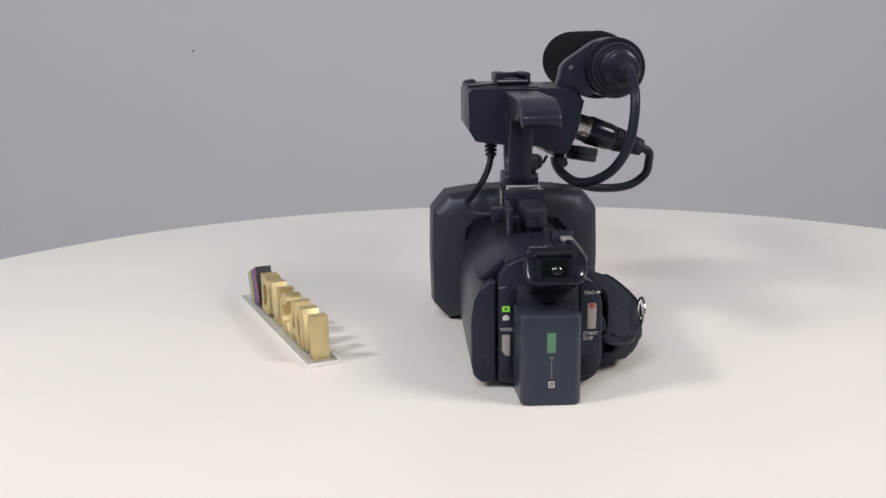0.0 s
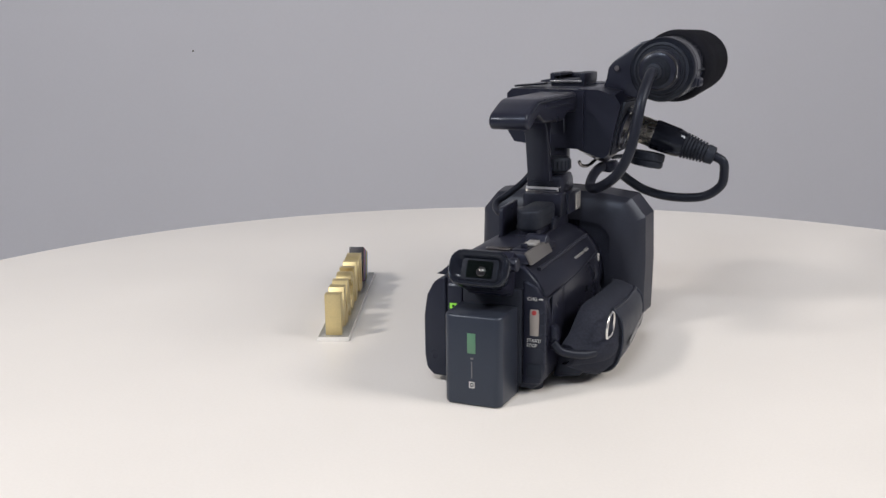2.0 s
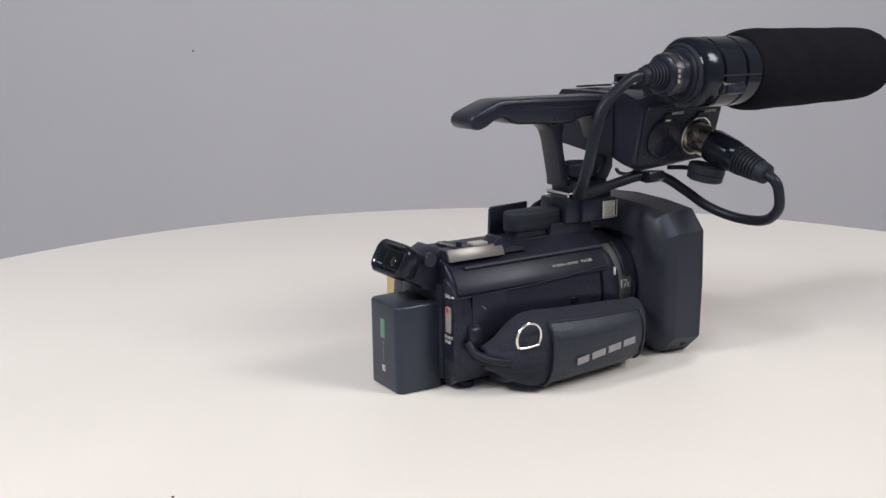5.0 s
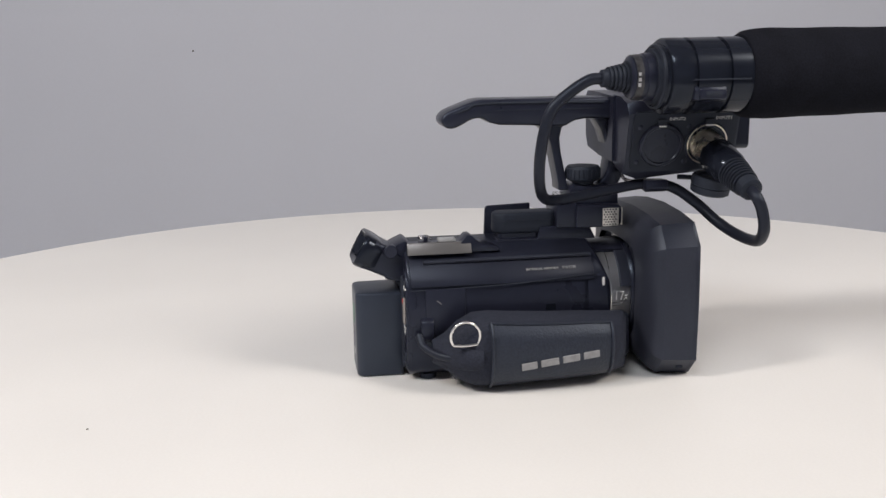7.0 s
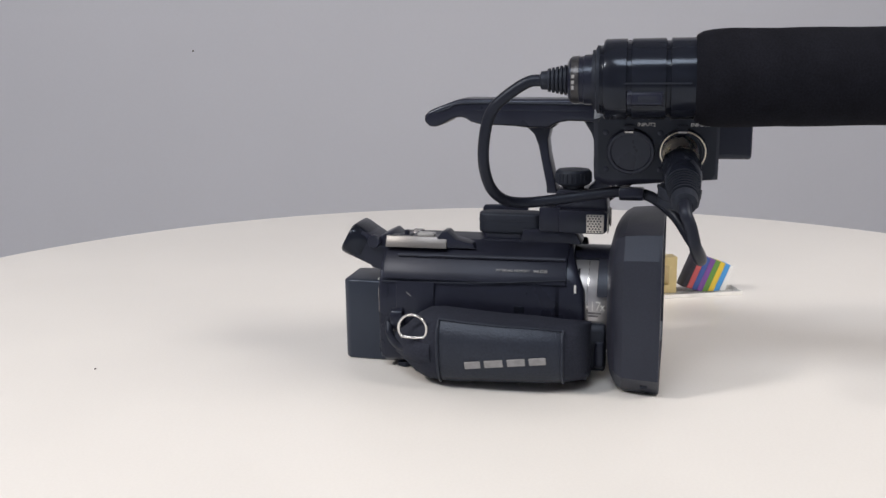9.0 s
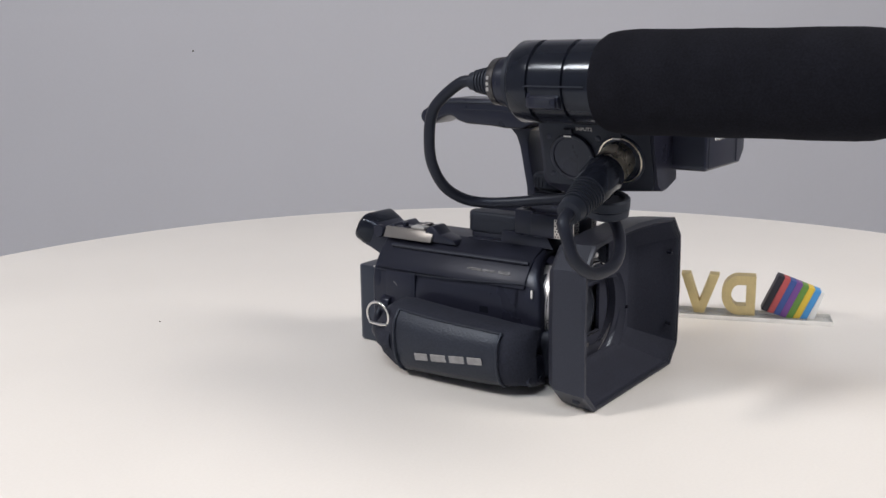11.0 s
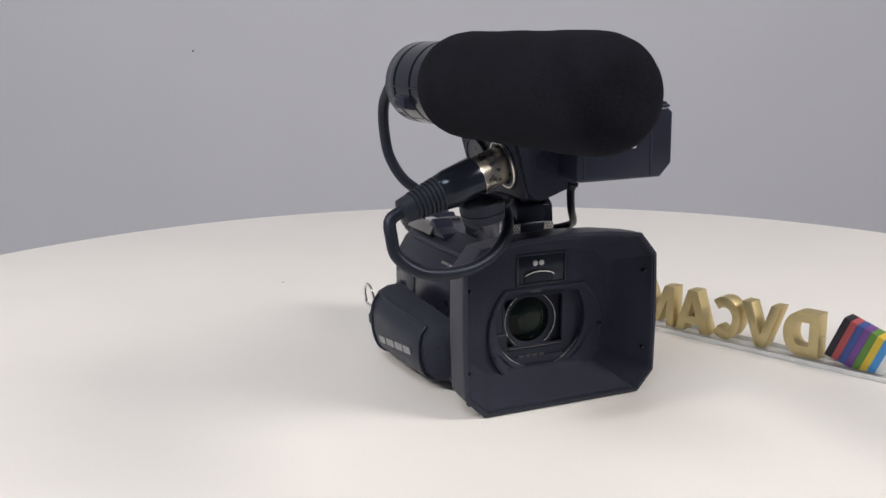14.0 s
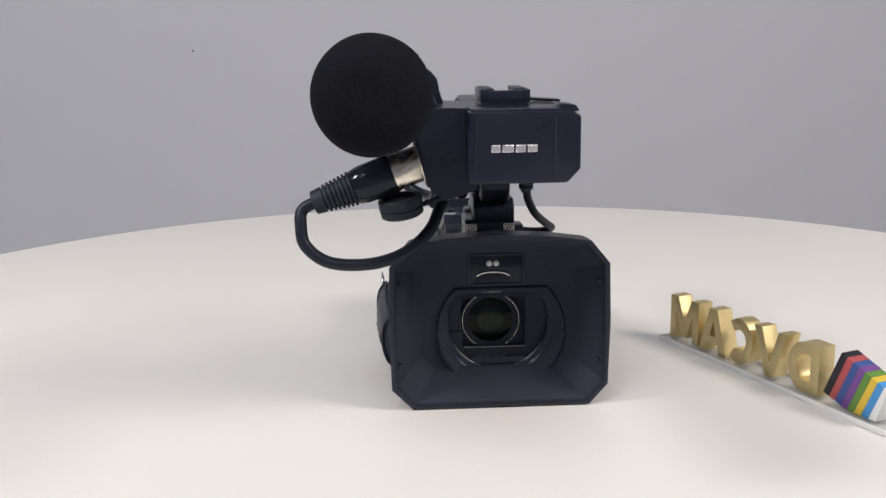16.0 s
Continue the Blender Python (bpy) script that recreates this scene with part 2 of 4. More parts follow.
# ---- the turning table ----
def build_table():
    table = tagged(new("round_table"), "round white laminate table with a slowly turning top", "table")
    R, cx, cy = 495.6, 11.0, -1.2      # the top sits a little off its axis
    part("tabletop", lathe((cx, cy, -24), (0, 0, 1), [(0, R - 1.5), (1.5, R - 0.3), (22.5, R), (24, R - 1.5)], 160), M_TABLE, table, "white laminate round top")
    part("edge_band", lathe((cx, cy, -23), (0, 0, 1), [(0, R), (0.4, R + 0.6), (20.2, R + 0.6), (20.6, R)], 160), M_EDGE, table)
    part("pedestal", lathe((0, 0, -725), (0, 0, 1), [(0, 45), (640, 45), (690, 60), (701, 120)], 40), M_STEEL, table)
    part("foot_plate", lathe((0, 0, -740), (0, 0, 1), [(0, 280), (4, 282), (10, 276), (15, 120)], 64), M_STEEL, table)
    spots = [(83, -215, 0.7)]
    for x, y, r in spots:
        part("crumb", lathe((x, y, -0.1), (0, 0, 1), [(0, r), (0.35, r * 0.8), (0.6, r * 0.3)], 8), M_SPOT, table, "tiny dark crumb")
    return table


# ---- the lettered sign ----
SIGN_AT, SIGN_U = Vector((-102.2, -22.4, 0)), Vector((-0.4026, 0.9154, 0)).normalized()
SIGN_N = Vector((SIGN_U.y, -SIGN_U.x, 0))


def sign_prism(pts, n0, n1, w):
    """pts in (distance along the base, height); drawn out across the base."""
    bm = prism("y", pts, n0, n1, w, 2)
    for v in bm.verts:
        v.co = SIGN_AT + SIGN_U * v.co.x + SIGN_N * v.co.y + Vector((0, 0, v.co.z))
    return bm


def clip(poly, nx, nz, c):
    """Keeps the part of poly where nx*x + nz*z >= c."""
    out = []
    for p, q in zip(poly, poly[1:] + poly[:1]):
        dp, dq = nx * p[0] + nz * p[1] - c, nx * q[0] + nz * q[1] - c
        if dp >= 0:
            out.append(p)
        if dp * dq < 0:
            k = dp / (dp - dq)
            out.append((p[0] + (q[0] - p[0]) * k, p[1] + (q[1] - p[1]) * k))
    return out


def ring_strip(outer, inner):
    """Solid between two open lines of equal length, as one polygon."""
    return outer + inner[::-1]


def build_sign():
    sign = tagged(new("letter_sign"), "brass letters and a striped block on a clear acrylic base", "sign")
    z0, z1 = 2.65, 28.0
    part("base", sign_prism([(0.4, 0.05), (165.6, 0.05), (165.6, 2.6), (0.4, 2.6)], -9.2, 9.2, 0.2), M_ACRYL, sign, "clear acrylic base strip")
    for u0, u1, n0, n1 in ((0, 166, -9.75, -9.25), (0, 166, 9.25, 9.75), (-0.15, 0.35, -9.2, 9.2), (165.65, 166.15, -9.2, 9.2)):
        part("sawn_edge", sign_prism([(u0, 0.05), (u1, 0.05), (u1, 2.65), (u0, 2.65)], n0, n1, 0.12), M_SAWN, sign, "frosted sawn edge")
    d = 4.9

    def letter(pts, w=0.35):
        part("letter", sign_prism(pts, -d, d, w), M_BRASS, sign, "brushed brass letter")

    # the reader stands on the far side, so each letter is drawn with its start at the greater distance
    def m(x1, wdt, pts):
        return [(x1 - px * wdt, z0 + pz * (z1 - z0)) for px, pz in pts]
    # D as an outer bowl and an inner counter joined by a slit
    bowl = [(0.50, 1.0)] + [(0.50 + 0.5 * math.sin(a), 0.5 + 0.5 * math.cos(a)) for a in (math.pi * k / 14 for k in range(1, 14))] + [(0.50, 0.0)]
    hole = [(0.50, 0.77)] + [(0.50 + 0.22 * math.sin(a), 0.5 + 0.27 * math.cos(a)) for a in (math.pi * k / 14 for k in range(1, 14))] + [(0.50, 0.23)]
    eps = 0.002
    letter(m(119.6, 20.6, [(0, 1)] + bowl + [(0, 0), (0, 0.5 - eps), (0.27, 0.5 - eps), (0.27, 0.23)] + hole[::-1] + [(0.27, 0.77), (0.27, 0.5 + eps), (0, 0.5 + eps)]), 0)
    letter(m(97.4, 23.8, [(0, 1), (0.25, 1), (0.5, 0.30), (0.75, 1), (1, 1), (0.63, 0), (0.37, 0)]))
    arc = [radians(a) for a in range(48, 313, 12)]
    co = [(0.53 + 0.53 * math.cos(a), 0.5 + 0.5 * math.sin(a)) for a in arc]
    ci = [(0.53 + 0.27 * math.cos(a), 0.5 + 0.25 * math.sin(a)) for a in arc]
    letter(m(72.9, 19.6, ring_strip(co, ci)))
    letter(m(52.8, 22.6, [(0, 0), (0.36, 1), (0.5 - eps, 1), (0.5 - eps, 0.74), (0.39, 0.38), (0.61, 0.38), (0.5 + eps, 0.74), (0.5 + eps, 1), (0.64, 1), (1, 0), (0.75, 0), (0.685, 0.19), (0.315, 0.19), (0.25, 0)]), 0)
    letter(m(29.0, 25.2, [(0, 0), (0, 1), (0.27, 1), (0.5, 0.42), (0.73, 1), (1, 1), (1, 0), (0.79, 0), (0.79, 0.62), (0.58, 0.08), (0.42, 0.08), (0.21, 0.62), (0.21, 0)]))
    # striped block: slices parallel to its leaning dark side
    block = [(123.2, 7.0), (132.9, 29.6), (160.4, 19.6), (155.0, 2.65), (138.0, 2.65)]
    ax, az = 22.6, -9.7
    ln = math.hypot(ax, az)
    ax, az = ax / ln, az / ln
    lo = ax * 123.2 + az * 7.0
    hi = max(ax * p[0] + az * p[1] for p in block)
    for i, (name, colour) in enumerate(STRIPES):
        a, c = lo + (hi - lo) * i / 8, lo + (hi - lo) * (i + 1) / 8
        piece = clip(clip(block, ax, az, a + 0.02), -ax, -az, -(c - 0.02))
        part("stripe", sign_prism(piece, -5.2, 5.2, 0.25), mat("paint_" + name, colour, 0.5, blotch=0.05), sign, name.replace("sky", "sky-blue") + " painted stripe")
    return sign


# ---- the camcorder; its lens looks along +y, its grip is on the +x side ----
def hood_ring(y, k=1.0, grow=0.0, x0=-39.8, x1=65.6, z0=0.7, z1=83.8, ch=10.0):
    cx, cz = (x0 + x1) / 2, (z0 + z1) / 2
    pts = [(x0 + ch - 1, z0), (x1 - ch, z0), (x1, z0 + ch), (x1 + 0.8, cz), (x1, z1 - 12.4), (x1 - 9, z1 - 1.4),
           (x1 - 28, z1 + 1.2), (cx, z1 + 2.4), (x0 + 28, z1 + 1.2), (x0 + 9, z1 - 1.4), (x0, z1 - 12.4), (x0 - 0.8, cz), (x0, z0 + ch)]
    out = []
    for x, z in pts:
        dx, dz = (x - cx) * k, (z - cz) * k
        ln = math.hypot(dx, dz)
        out.append((cx + dx * (1 + grow / ln), y, cz + dz * (1 + grow / ln)))
    return out


def cut_circle(y, r, h, cx=10.0, cz=32.0):
    """A circle with its top and bottom cut flat."""
    out = []
    for k in range(48):
        a = 2 * math.pi * k / 48
        out.append((cx + r * math.cos(a), y, cz + max(-h, min(h, r * math.sin(a)))))
    return out


def build_hood(cc):
    outer = [hood_ring(60.4, 0.60), hood_ring(61.0, 0.70), hood_ring(62.2, 0.80), hood_ring(64.0, 0.875), hood_ring(66.4, 0.937), hood_ring(69.4, 0.977), hood_ring(78, 0.992), hood_ring(86.0, 1.0), hood_ring(87.0, 1.0, -0.8), hood_ring(87.0, 1.0, -2.6), hood_ring(85.6, 1.0, -3.2)]
    inner = [hood_ring(85.6, 1.0, -3.2), hood_ring(83, 1.0, -4.0), hood_ring(67.5, 0.79, -0.6), hood_ring(65.2, 0.752, -0.6), hood_ring(64.0, 0.725, -0.6), hood_ring(63.6, 0.69, -0.6), hood_ring(63.6, x0=-21, x1=41, z0=9.6, z1=52, ch=12)]
    hood = part("lens_hood", bevel(loft(outer, False), 0.4, 1, 55), M_HOOD, cc, "large rectangular matt black lens hood", crease=20)
    part("hood_lining", bevel(loft(inner, False), 0.8, 2, 30), M_LINING, hood, "matt black inside of the hood", crease=25)
    part("hood_rim", loft([hood_ring(85.8, 1, 0.15), hood_ring(87.4, 1, 0.1), hood_ring(87.6, 1, -1.6), hood_ring(85.8, 1, -1.9)], False), M_HOOD, hood)
    for x, z in ((60.8, 62), (61.2, 22), (-35.4, 62), (-35.7, 22)):
        part("screw", lathe((x, 83.9, z), (0, 1, 0), [(-2, 0.95), (0.5, 0.95), (0.8, 0.7)], 12), M_BODY, hood)
    part("latch_hole", box(59.2, 61.2, 78.5, 82, 5.0, 6.8, 0.3), M_DARK, hood)
    # inner front: recessed bezel with flat top and bottom, lens opening and sensor window
    part("front_bezel", loft([cut_circle(63.2, 33, 23.2), cut_circle(64.6, 32.6, 23.0), cut_circle(65.2, 32.0, 22.4), cut_circle(65.2, 30.8, 21.4), cut_circle(64.4, 30.2, 21.0), cut_circle(62.0, 25.7, 24.0, 11.3, 36.5), cut_circle(57.8, 25.2, 25.0, 11.3, 37.2)], False), M_LINING, cc, "recessed black lens surround", crease=40)
    zc = 35.4
    cx = 13.3

    def gate_ring(y, hx, hz):
        out = []
        for k in range(48):
            a = 2 * math.pi * k / 48
            co, si = math.cos(a), math.sin(a)
            f = min(hx / max(abs(co), 1e-6), hz / max(abs(si), 1e-6))
            out.append((cx + f * co, y, zc + f * si))
        return out
    gate = part("lens_gate", loft([cut_circle(57.6, 25.2, 25.0, 11.3, 37.2), gate_ring(57.6, 18.0, 14.4), gate_ring(58.0, 17.6, 13.8), gate_ring(58.0, 16.6, 13.0), gate_ring(56.4, 16.4, 12.8), gate_ring(54.6, 18.6, 15.6)], False), M_LINING, cc, "rectangular lens opening", crease=30)
    part("gate_edge", box(-2.8, 28.0, 58.1, 58.6, zc - 13.5, zc - 13.1, 0.1), M_GREY, gate)
    part("gate_backing", box(-10, 34, 44.2, 45.2, 12, 58, 0.2), M_DARK, gate)
    part("lens_backing", box(-4.6, 31.2, 52.4, 53.2, zc - 15, zc + 15, 0.2), M_LINING, gate)
    lens = part("lens", lathe((14.3, 52.4, zc), (0, 1, 0), [(0, 15.8), (3.2, 15.8), (3.7, 15.6), (3.7, 14.6), (2.4, 13.4), (1.6, 10.8)], 48), M_DARK, cc)
    part("lens_rim", lathe((14.3, 55.5, zc), (0, 1, 0), [(0, 14.6), (0.4, 14.8), (0.6, 14.72), (0.6, 14.5), (0.2, 14.4)], 48, True), M_CHROME, lens, "thin chrome lens rim")
    part("front_glass", lathe((14.3, 53.0, zc), (0, 1, 0), [(0, 13.2), (0.8, 13.0), (2.0, 10.0), (2.9, 6.0), (3.2, 1.5)], 40), M_COAT, lens, "dark glossy front glass element")
    part("inner_element", lathe((14.3, 55.8, zc), (0, 1, 0), [(0, 6.9), (0.2, 6.5), (0.45, 3.7), (0.5, 0.5)], 32), mat("lens_coating", (0.004, 0.011, 0.008), 0.06, rough_var=0.02, spec=0.2), lens, "green-tinted lens coating")
    bars((21.8, 57.7, zc - 20.2), "front", (2.9, 3.1, 3.1, 2.9), 0.9, 2.4, M_FAINT, cc, "mark")
    bars((20.0, 57.7, zc + 15.2), "front", (11.0,), 0.3, 1.2, M_DIM, cc, "mark")
    win = part("sensor_window", box(-0.9, 25.5, 61.8, 63.9, 56.8, 71.4, 0.8), M_GLOSS, cc, "glossy black sensor window")
    part("window_frame", merge(box(-1.9, 26.5, 63.6, 64.4, 56.0, 57.0, 0.3), box(-1.9, 26.5, 63.6, 64.4, 71.2, 72.2, 0.3), box(-1.9, -0.7, 63.6, 64.4, 57.0, 71.2, 0.3), box(25.3, 26.5, 63.6, 64.4, 57.0, 71.2, 0.3)), M_HOOD, win)
    part("dome", prism("y", [(14.0 + 8.4 * math.cos(a), 57.8 + 5.6 * math.sin(a)) for a in (math.pi * k / 14 for k in range(15))], 63.7, 64.9, 0.5, 2), M_DARK, win, "dark sensor dome")
    part("dome_rim", tube([(14.0 + 8.7 * math.cos(a), 65.1, 60.2 + 3.0 * math.sin(a)) for a in (math.pi * k / 10 for k in range(1, 10))], 0.42, 8, 4), M_CHROME, win, "bright rim of the sensor dome")
    for x in (12.3, 15.8):
        part("diode", lathe((x, 63.8, 67.2), (0, 1, 0), [(0, 1.5), (0.6, 1.3), (1.1, 0.5)], 14), M_PALE, win, "small pale infrared diode")
    for a in range(20, 360, 40):
        q = radians(a)
        if abs(31.4 * math.sin(q)) < 20:
            part("grip_notch", box(10 + 31.4 * math.cos(q) - 1, 10 + 31.4 * math.cos(q) + 1, 64.6, 65.8, 32 + 31.4 * math.sin(q) - 0.8, 32 + 31.4 * math.sin(q) + 0.8, 0.3), M_BODY, cc)


def build_body(cc):
    body = part("body", prism("y", [(-8, 5), (-5, 2.6), (38, 2.6), (43, 6), (45.4, 14), (45.4, 40), (44, 50), (40.8, 58), (34, 65.5), (25, 69.5), (6, 69.5), (-3, 66), (-8, 58)], -61, 37, 1.4, 3), M_BODY, cc, "black plastic main body")
    part("top_cover", prism("y", [(45.2, 51.5), (43.2, 55.5), (39.5, 61.5), (33.6, 66.6), (25.5, 70.4), (5, 70.4), (-4, 67), (-4, 63), (6, 66), (25, 66), (33, 62), (41.5, 51.0)], -59.5, 39.0, 0.5, 2), M_COVER, cc, "satin black top cover")
    part("top_ridge", tube([(38.6, -52, 63.4), (38.8, -10, 63.6), (38.4, 38, 63.8)], 1.1, 8, 5), M_HOOD, cc)
    shape = [(-8, 5), (-5, 2.6), (38, 2.6), (43, 6), (45.4, 14), (45.4, 40), (44, 50), (40.8, 58), (34, 65.5), (25, 69.5), (6, 69.5), (-3, 66), (-8, 58)]

    def slim(y, k_, lean=0.36):
        return [(14 + (x - 14) * k_, y - lean * max(0.0, z - 48), 37 + (z - 37) * k_) for x, z in shape]
    part("nose", loft([slim(33, 0.99, 0), slim(33.5, 1.0, 0), slim(45.6, 1.0), slim(47.4, 0.985), slim(48.4, 0.96), slim(48.8, 0.92), slim(49.0, 0.84), slim(45, 0.80)], False), M_BODY, cc, "rounded front edge of the body", crease=40)
    ring = part("lens_ring", lathe((13.5, 51.5, 38), (0, 1, 0), [(-14, 27.0), (8.9, 27.0), (9.5, 26.6), (9.5, 26.2), (-14, 26.2)], 64, True), M_RING, cc, "satin grey metal lens ring")

    def sector(y0, y1, r0, r1, a0, a1, n=14):
        """A curved plate round the lens axis, from angle a0 to a1."""
        rows = []
        for k in range(n + 1):
            a = radians(a0 + (a1 - a0) * k / n)
            ca, sa = math.cos(a), math.sin(a)
            rows.append([(13.5 + r * ca, y, 38 + r * sa) for y, r in ((y0, r0), (y0, r1 - 0.4), (y0 + 0.4, r1), (y1 - 0.4, r1), (y1, r1 - 0.4), (y1, r0))])
        return loft(rows, True)
    part("ring_block", sector(54.6, 60.8, 26.6, 28.7, 15, 60), M_HOOD, ring, "black zoom stop on the ring", crease=30)
    part("ring_bridge", sector(40.0, 60.8, 26.4, 28.9, 60.5, 122), M_BODY, cc, "black bridge over the lens ring", crease=30)
    part("strap_mount", prism("y", [(31, 5.2), (41, 5.2), (43.4, 8), (43.8, 20), (43.2, 28), (41.4, 30.6), (31, 31.2)], 46.0, 59.4, 1.2, 3), M_RUBBER, cc, "black front mount of the grip strap")
    part("mount_rib", prism("y", [(42.6, 7), (44.9, 9), (45.0, 19), (44.2, 22), (42.6, 22.4)], 54.2, 58.8, 0.6, 2), M_BODY, cc)
    part("ring_groove", lathe((13.5, 49.4, 38), (0, 1, 0), [(0, 26.8), (0.2, 27.1), (0.5, 27.1), (0.7, 26.8)], 64, True), M_CHROME, ring)
    part("dark_collar", lathe((13.5, 60.4, 38), (0, 1, 0), [(0, 26.2), (0.2, 28.6), (1.6, 29.4), (3.0, 29.4)], 48, True), M_BODY, cc)
    # slit at the front edge; its white glint is put in as pale colour
    part("glint_slit", box(44.0, 45.1, 43.2, 44.4, 47.6, 52.0, 0.3), M_PALE, cc, "small slit with a white glint painted in")
    ring_face = ((-0.02, 1, 0), (0, 0, 1), (1, 0.02, 0))
    lettering("17", (41.0, 51.0, 38.0), ring_face, 5.0, M_INK, cc, width=4.6, depth=0.25)
    lettering("x", (41.0, 56.2, 38.0), ring_face, 4.6, M_INK, cc, width=2.8, depth=0.25)
    bars((40.75, 50.4, 36.0), "right", (6.5,), 0.3, 0.8, M_DIM, cc)
    bars((40.65, 50.4, 34.4), "right", (5.0,), 0.3, 0.8, M_DIM, cc)
    # folded screen on the other side
    lcd = part("screen_panel", prism("y", [(-21.6, 14), (-20.4, 7), (-16.5, 3.4), (-8.6, 3.4), (-8.6, 57.4), (-11.5, 57.2), (-16, 54), (-19.8, 47), (-21.6, 36)], -60.5, 47, 2.6, 4), M_BODY, cc, "folded flip-out screen panel")
    part("screen_hinge", lathe((-12, 44, 6), (0, 0, 1), [(0, 4.5), (1, 5), (46, 5), (47, 4.5)], 20), M_BODY, lcd)
    part("side_shoulder", prism("y", [(-8.2, 56), (-3, 64), (2, 69), (-6, 66), (-15, 58), (-18, 56.4)], -52, 46, 0.6, 2), M_BODY, cc)
    # rear: control strips, buttons, lettering
    rear = part("rear_panel_right", prism("y", [(33.2, 5), (42.6, 6), (45.2, 14), (45.4, 44), (43.8, 50.5), (40.4, 56.5), (36, 59), (33.2, 59)], -62.2, -56, 1.6, 3), M_BODY, cc)
    btn = part("record_button", prism("y", [(37.4, 31.6), (41.8, 31.6), (42.2, 42), (41.8, 45.2), (37.6, 45.2), (37.2, 42)], -62.0, -63.2, 0.5, 2), M_BTN, cc, "silver record button with a red dot")
    part("red_dot", lathe((39.7, -63.1, 43.6), (0, -1, 0), [(0, 1.3), (0.3, 1.2), (0.5, 0.6)], 16), M_RED, btn, "red record mark")
    lettering("CHG", (35.8, -62.25, 49.6), "rear", 1.8, M_INK, cc, width=5.0)
    part("charge_lamp", box(41.8, 43.9, -62.5, -61.8, 50.2, 50.9, 0.1), M_PALE, cc)
    lettering("START/", (35.6, -62.25, 28.2), "rear", 1.75, M_INK, cc, width=7.4)
    lettering("STOP", (35.6, -62.25, 25.6), "rear", 1.75, M_INK, cc, width=5.2)
    part("jack_cover", box(35.5, 43.8, -62.9, -60, 9, 17, 0.8), M_RUBBER, cc, "rubber jack cover")
    strip = part("rear_panel_left", prism("x", [(-60.6, 4), (-62.0, 6), (-62.0, 53), (-58, 58), (-55, 58), (-55, 4)], -7.6, 0.8, 0.8, 2), M_BODY, cc)
    part("mode_button", prism("y", [(-6.0, 21), (-4.2, 18.2), (-1.8, 18.2), (-1.8, 29.4), (-6.0, 29.4)], -61.8, -63.0, 0.4, 2), M_BTN, cc, "silver mode button")
    lettering("MODE", (-6.9, -62.1, 31.4), "rear", 1.6, M_INK, cc, width=6.2)
    part("mode_light", merge(box(-5.9, -2.1, -62.6, -61.8, 43.6, 44.3, 0), box(-5.9, -2.1, -62.6, -61.8, 41.5, 42.2, 0), box(-5.9, -4.7, -62.6, -61.8, 42.15, 43.65, 0), box(-3.2, -2.1, -62.6, -61.8, 42.15, 43.65, 0)), M_LED, cc, "lit green mode lamp")
    part("photo_symbol", merge(box(-5.6, -2.2, -62.4, -61.8, 36.9, 39.2, 0.3), box(-4.6, -3.2, -62.4, -61.8, 39.1, 39.8, 0.1)), M_INK, cc)
    part("battery_seat", box(1.5, 33.2, -63, -60, 5, 55, 1.0), M_DARK, cc)
    # side: card door, seams, printed text, rivet
    door = part("side_door", box(44.9, 45.9, -52, -31, 23, 50.5, 0.4), M_BODY, cc)
    part("arrow_mark", moved(box(-0.12, 0.12, -1.6, 1.6, -0.25, 0.25, 0), Matrix.Translation((45.95, -45, 43.5)) @ Euler((radians(-40), 0, 0)).to_matrix().to_4x4()), M_DIM, door)
    tilt = ((0, 1, 0), (-0.72, 0, 0.69), (0.69, 0, 0.72))
    lettering("INTERNAL MEMORY", (42.75, 2.0, 57.3), tilt, 1.5, M_DIM2, cc, width=17.5)
    lettering("96GB", (42.75, 21.5, 57.3), tilt, 1.9, M_DIM2, cc, width=7.5)
    bars((45.5, 12, 36), "right", (5.5,), 0.3, 3.4, M_GLOSS, cc, "emblem", 0.1)
    part("side_seam", tube([(45.35, -60, 50.0), (45.3, -20, 50.6), (45.35, 5, 51.8), (44.9, 30, 53.6), (44.6, 41, 54.2)], 0.35, 6, 5), M_DARK, cc)
    # top rear: grey plate with keys
    plate = part("key_plate", prism("x", [(-60.0, 67), (-59.2, 72.0), (-31.5, 72.4), (-28.6, 76.0), (-26, 76.2), (-21.5, 71.8), (-12, 69.6), (-10, 67)], 24, 35.4, 0.7, 2), M_BODY, cc)
    part("plate_trim", prism("y", [(33.2, 72.9), (34.8, 73.0), (37.8, 67.2), (36.2, 66.8)], -59.8, -26, 0.3, 2), M_TRIM, plate, "grey metal trim")
    part("photo_key", box(27.5, 33.4, -43.0, -33.6, 72.6, 74.4, 0.6), M_KEY, plate, "bright silver photo key")
    part("zoom_lever", merge(box(24.5, 32.6, -53.0, -46.4, 71.8, 73.0, 0.5), box(28, 31.5, -50.5, -48.4, 72.8, 75.4, 0.5)), M_BODY, plate)
    part("dial_texture", merge(*[box(9.5 + 1.35 * k, 10.2 + 1.35 * k, -50.5, -45, 70.4, 72.2, 0.15, 1) for k in range(10)]), M_GREY, cc)
    # feet of the body
    for x, y in ((2, -50), (36, -50), (2, 40), (36, 40)):
        part("rubber_foot", lathe((x, y, 0.1), (0, 0, 1), [(0, 4), (0.4, 4.4), (2.9, 4.4)], 16), M_RUBBER, cc)


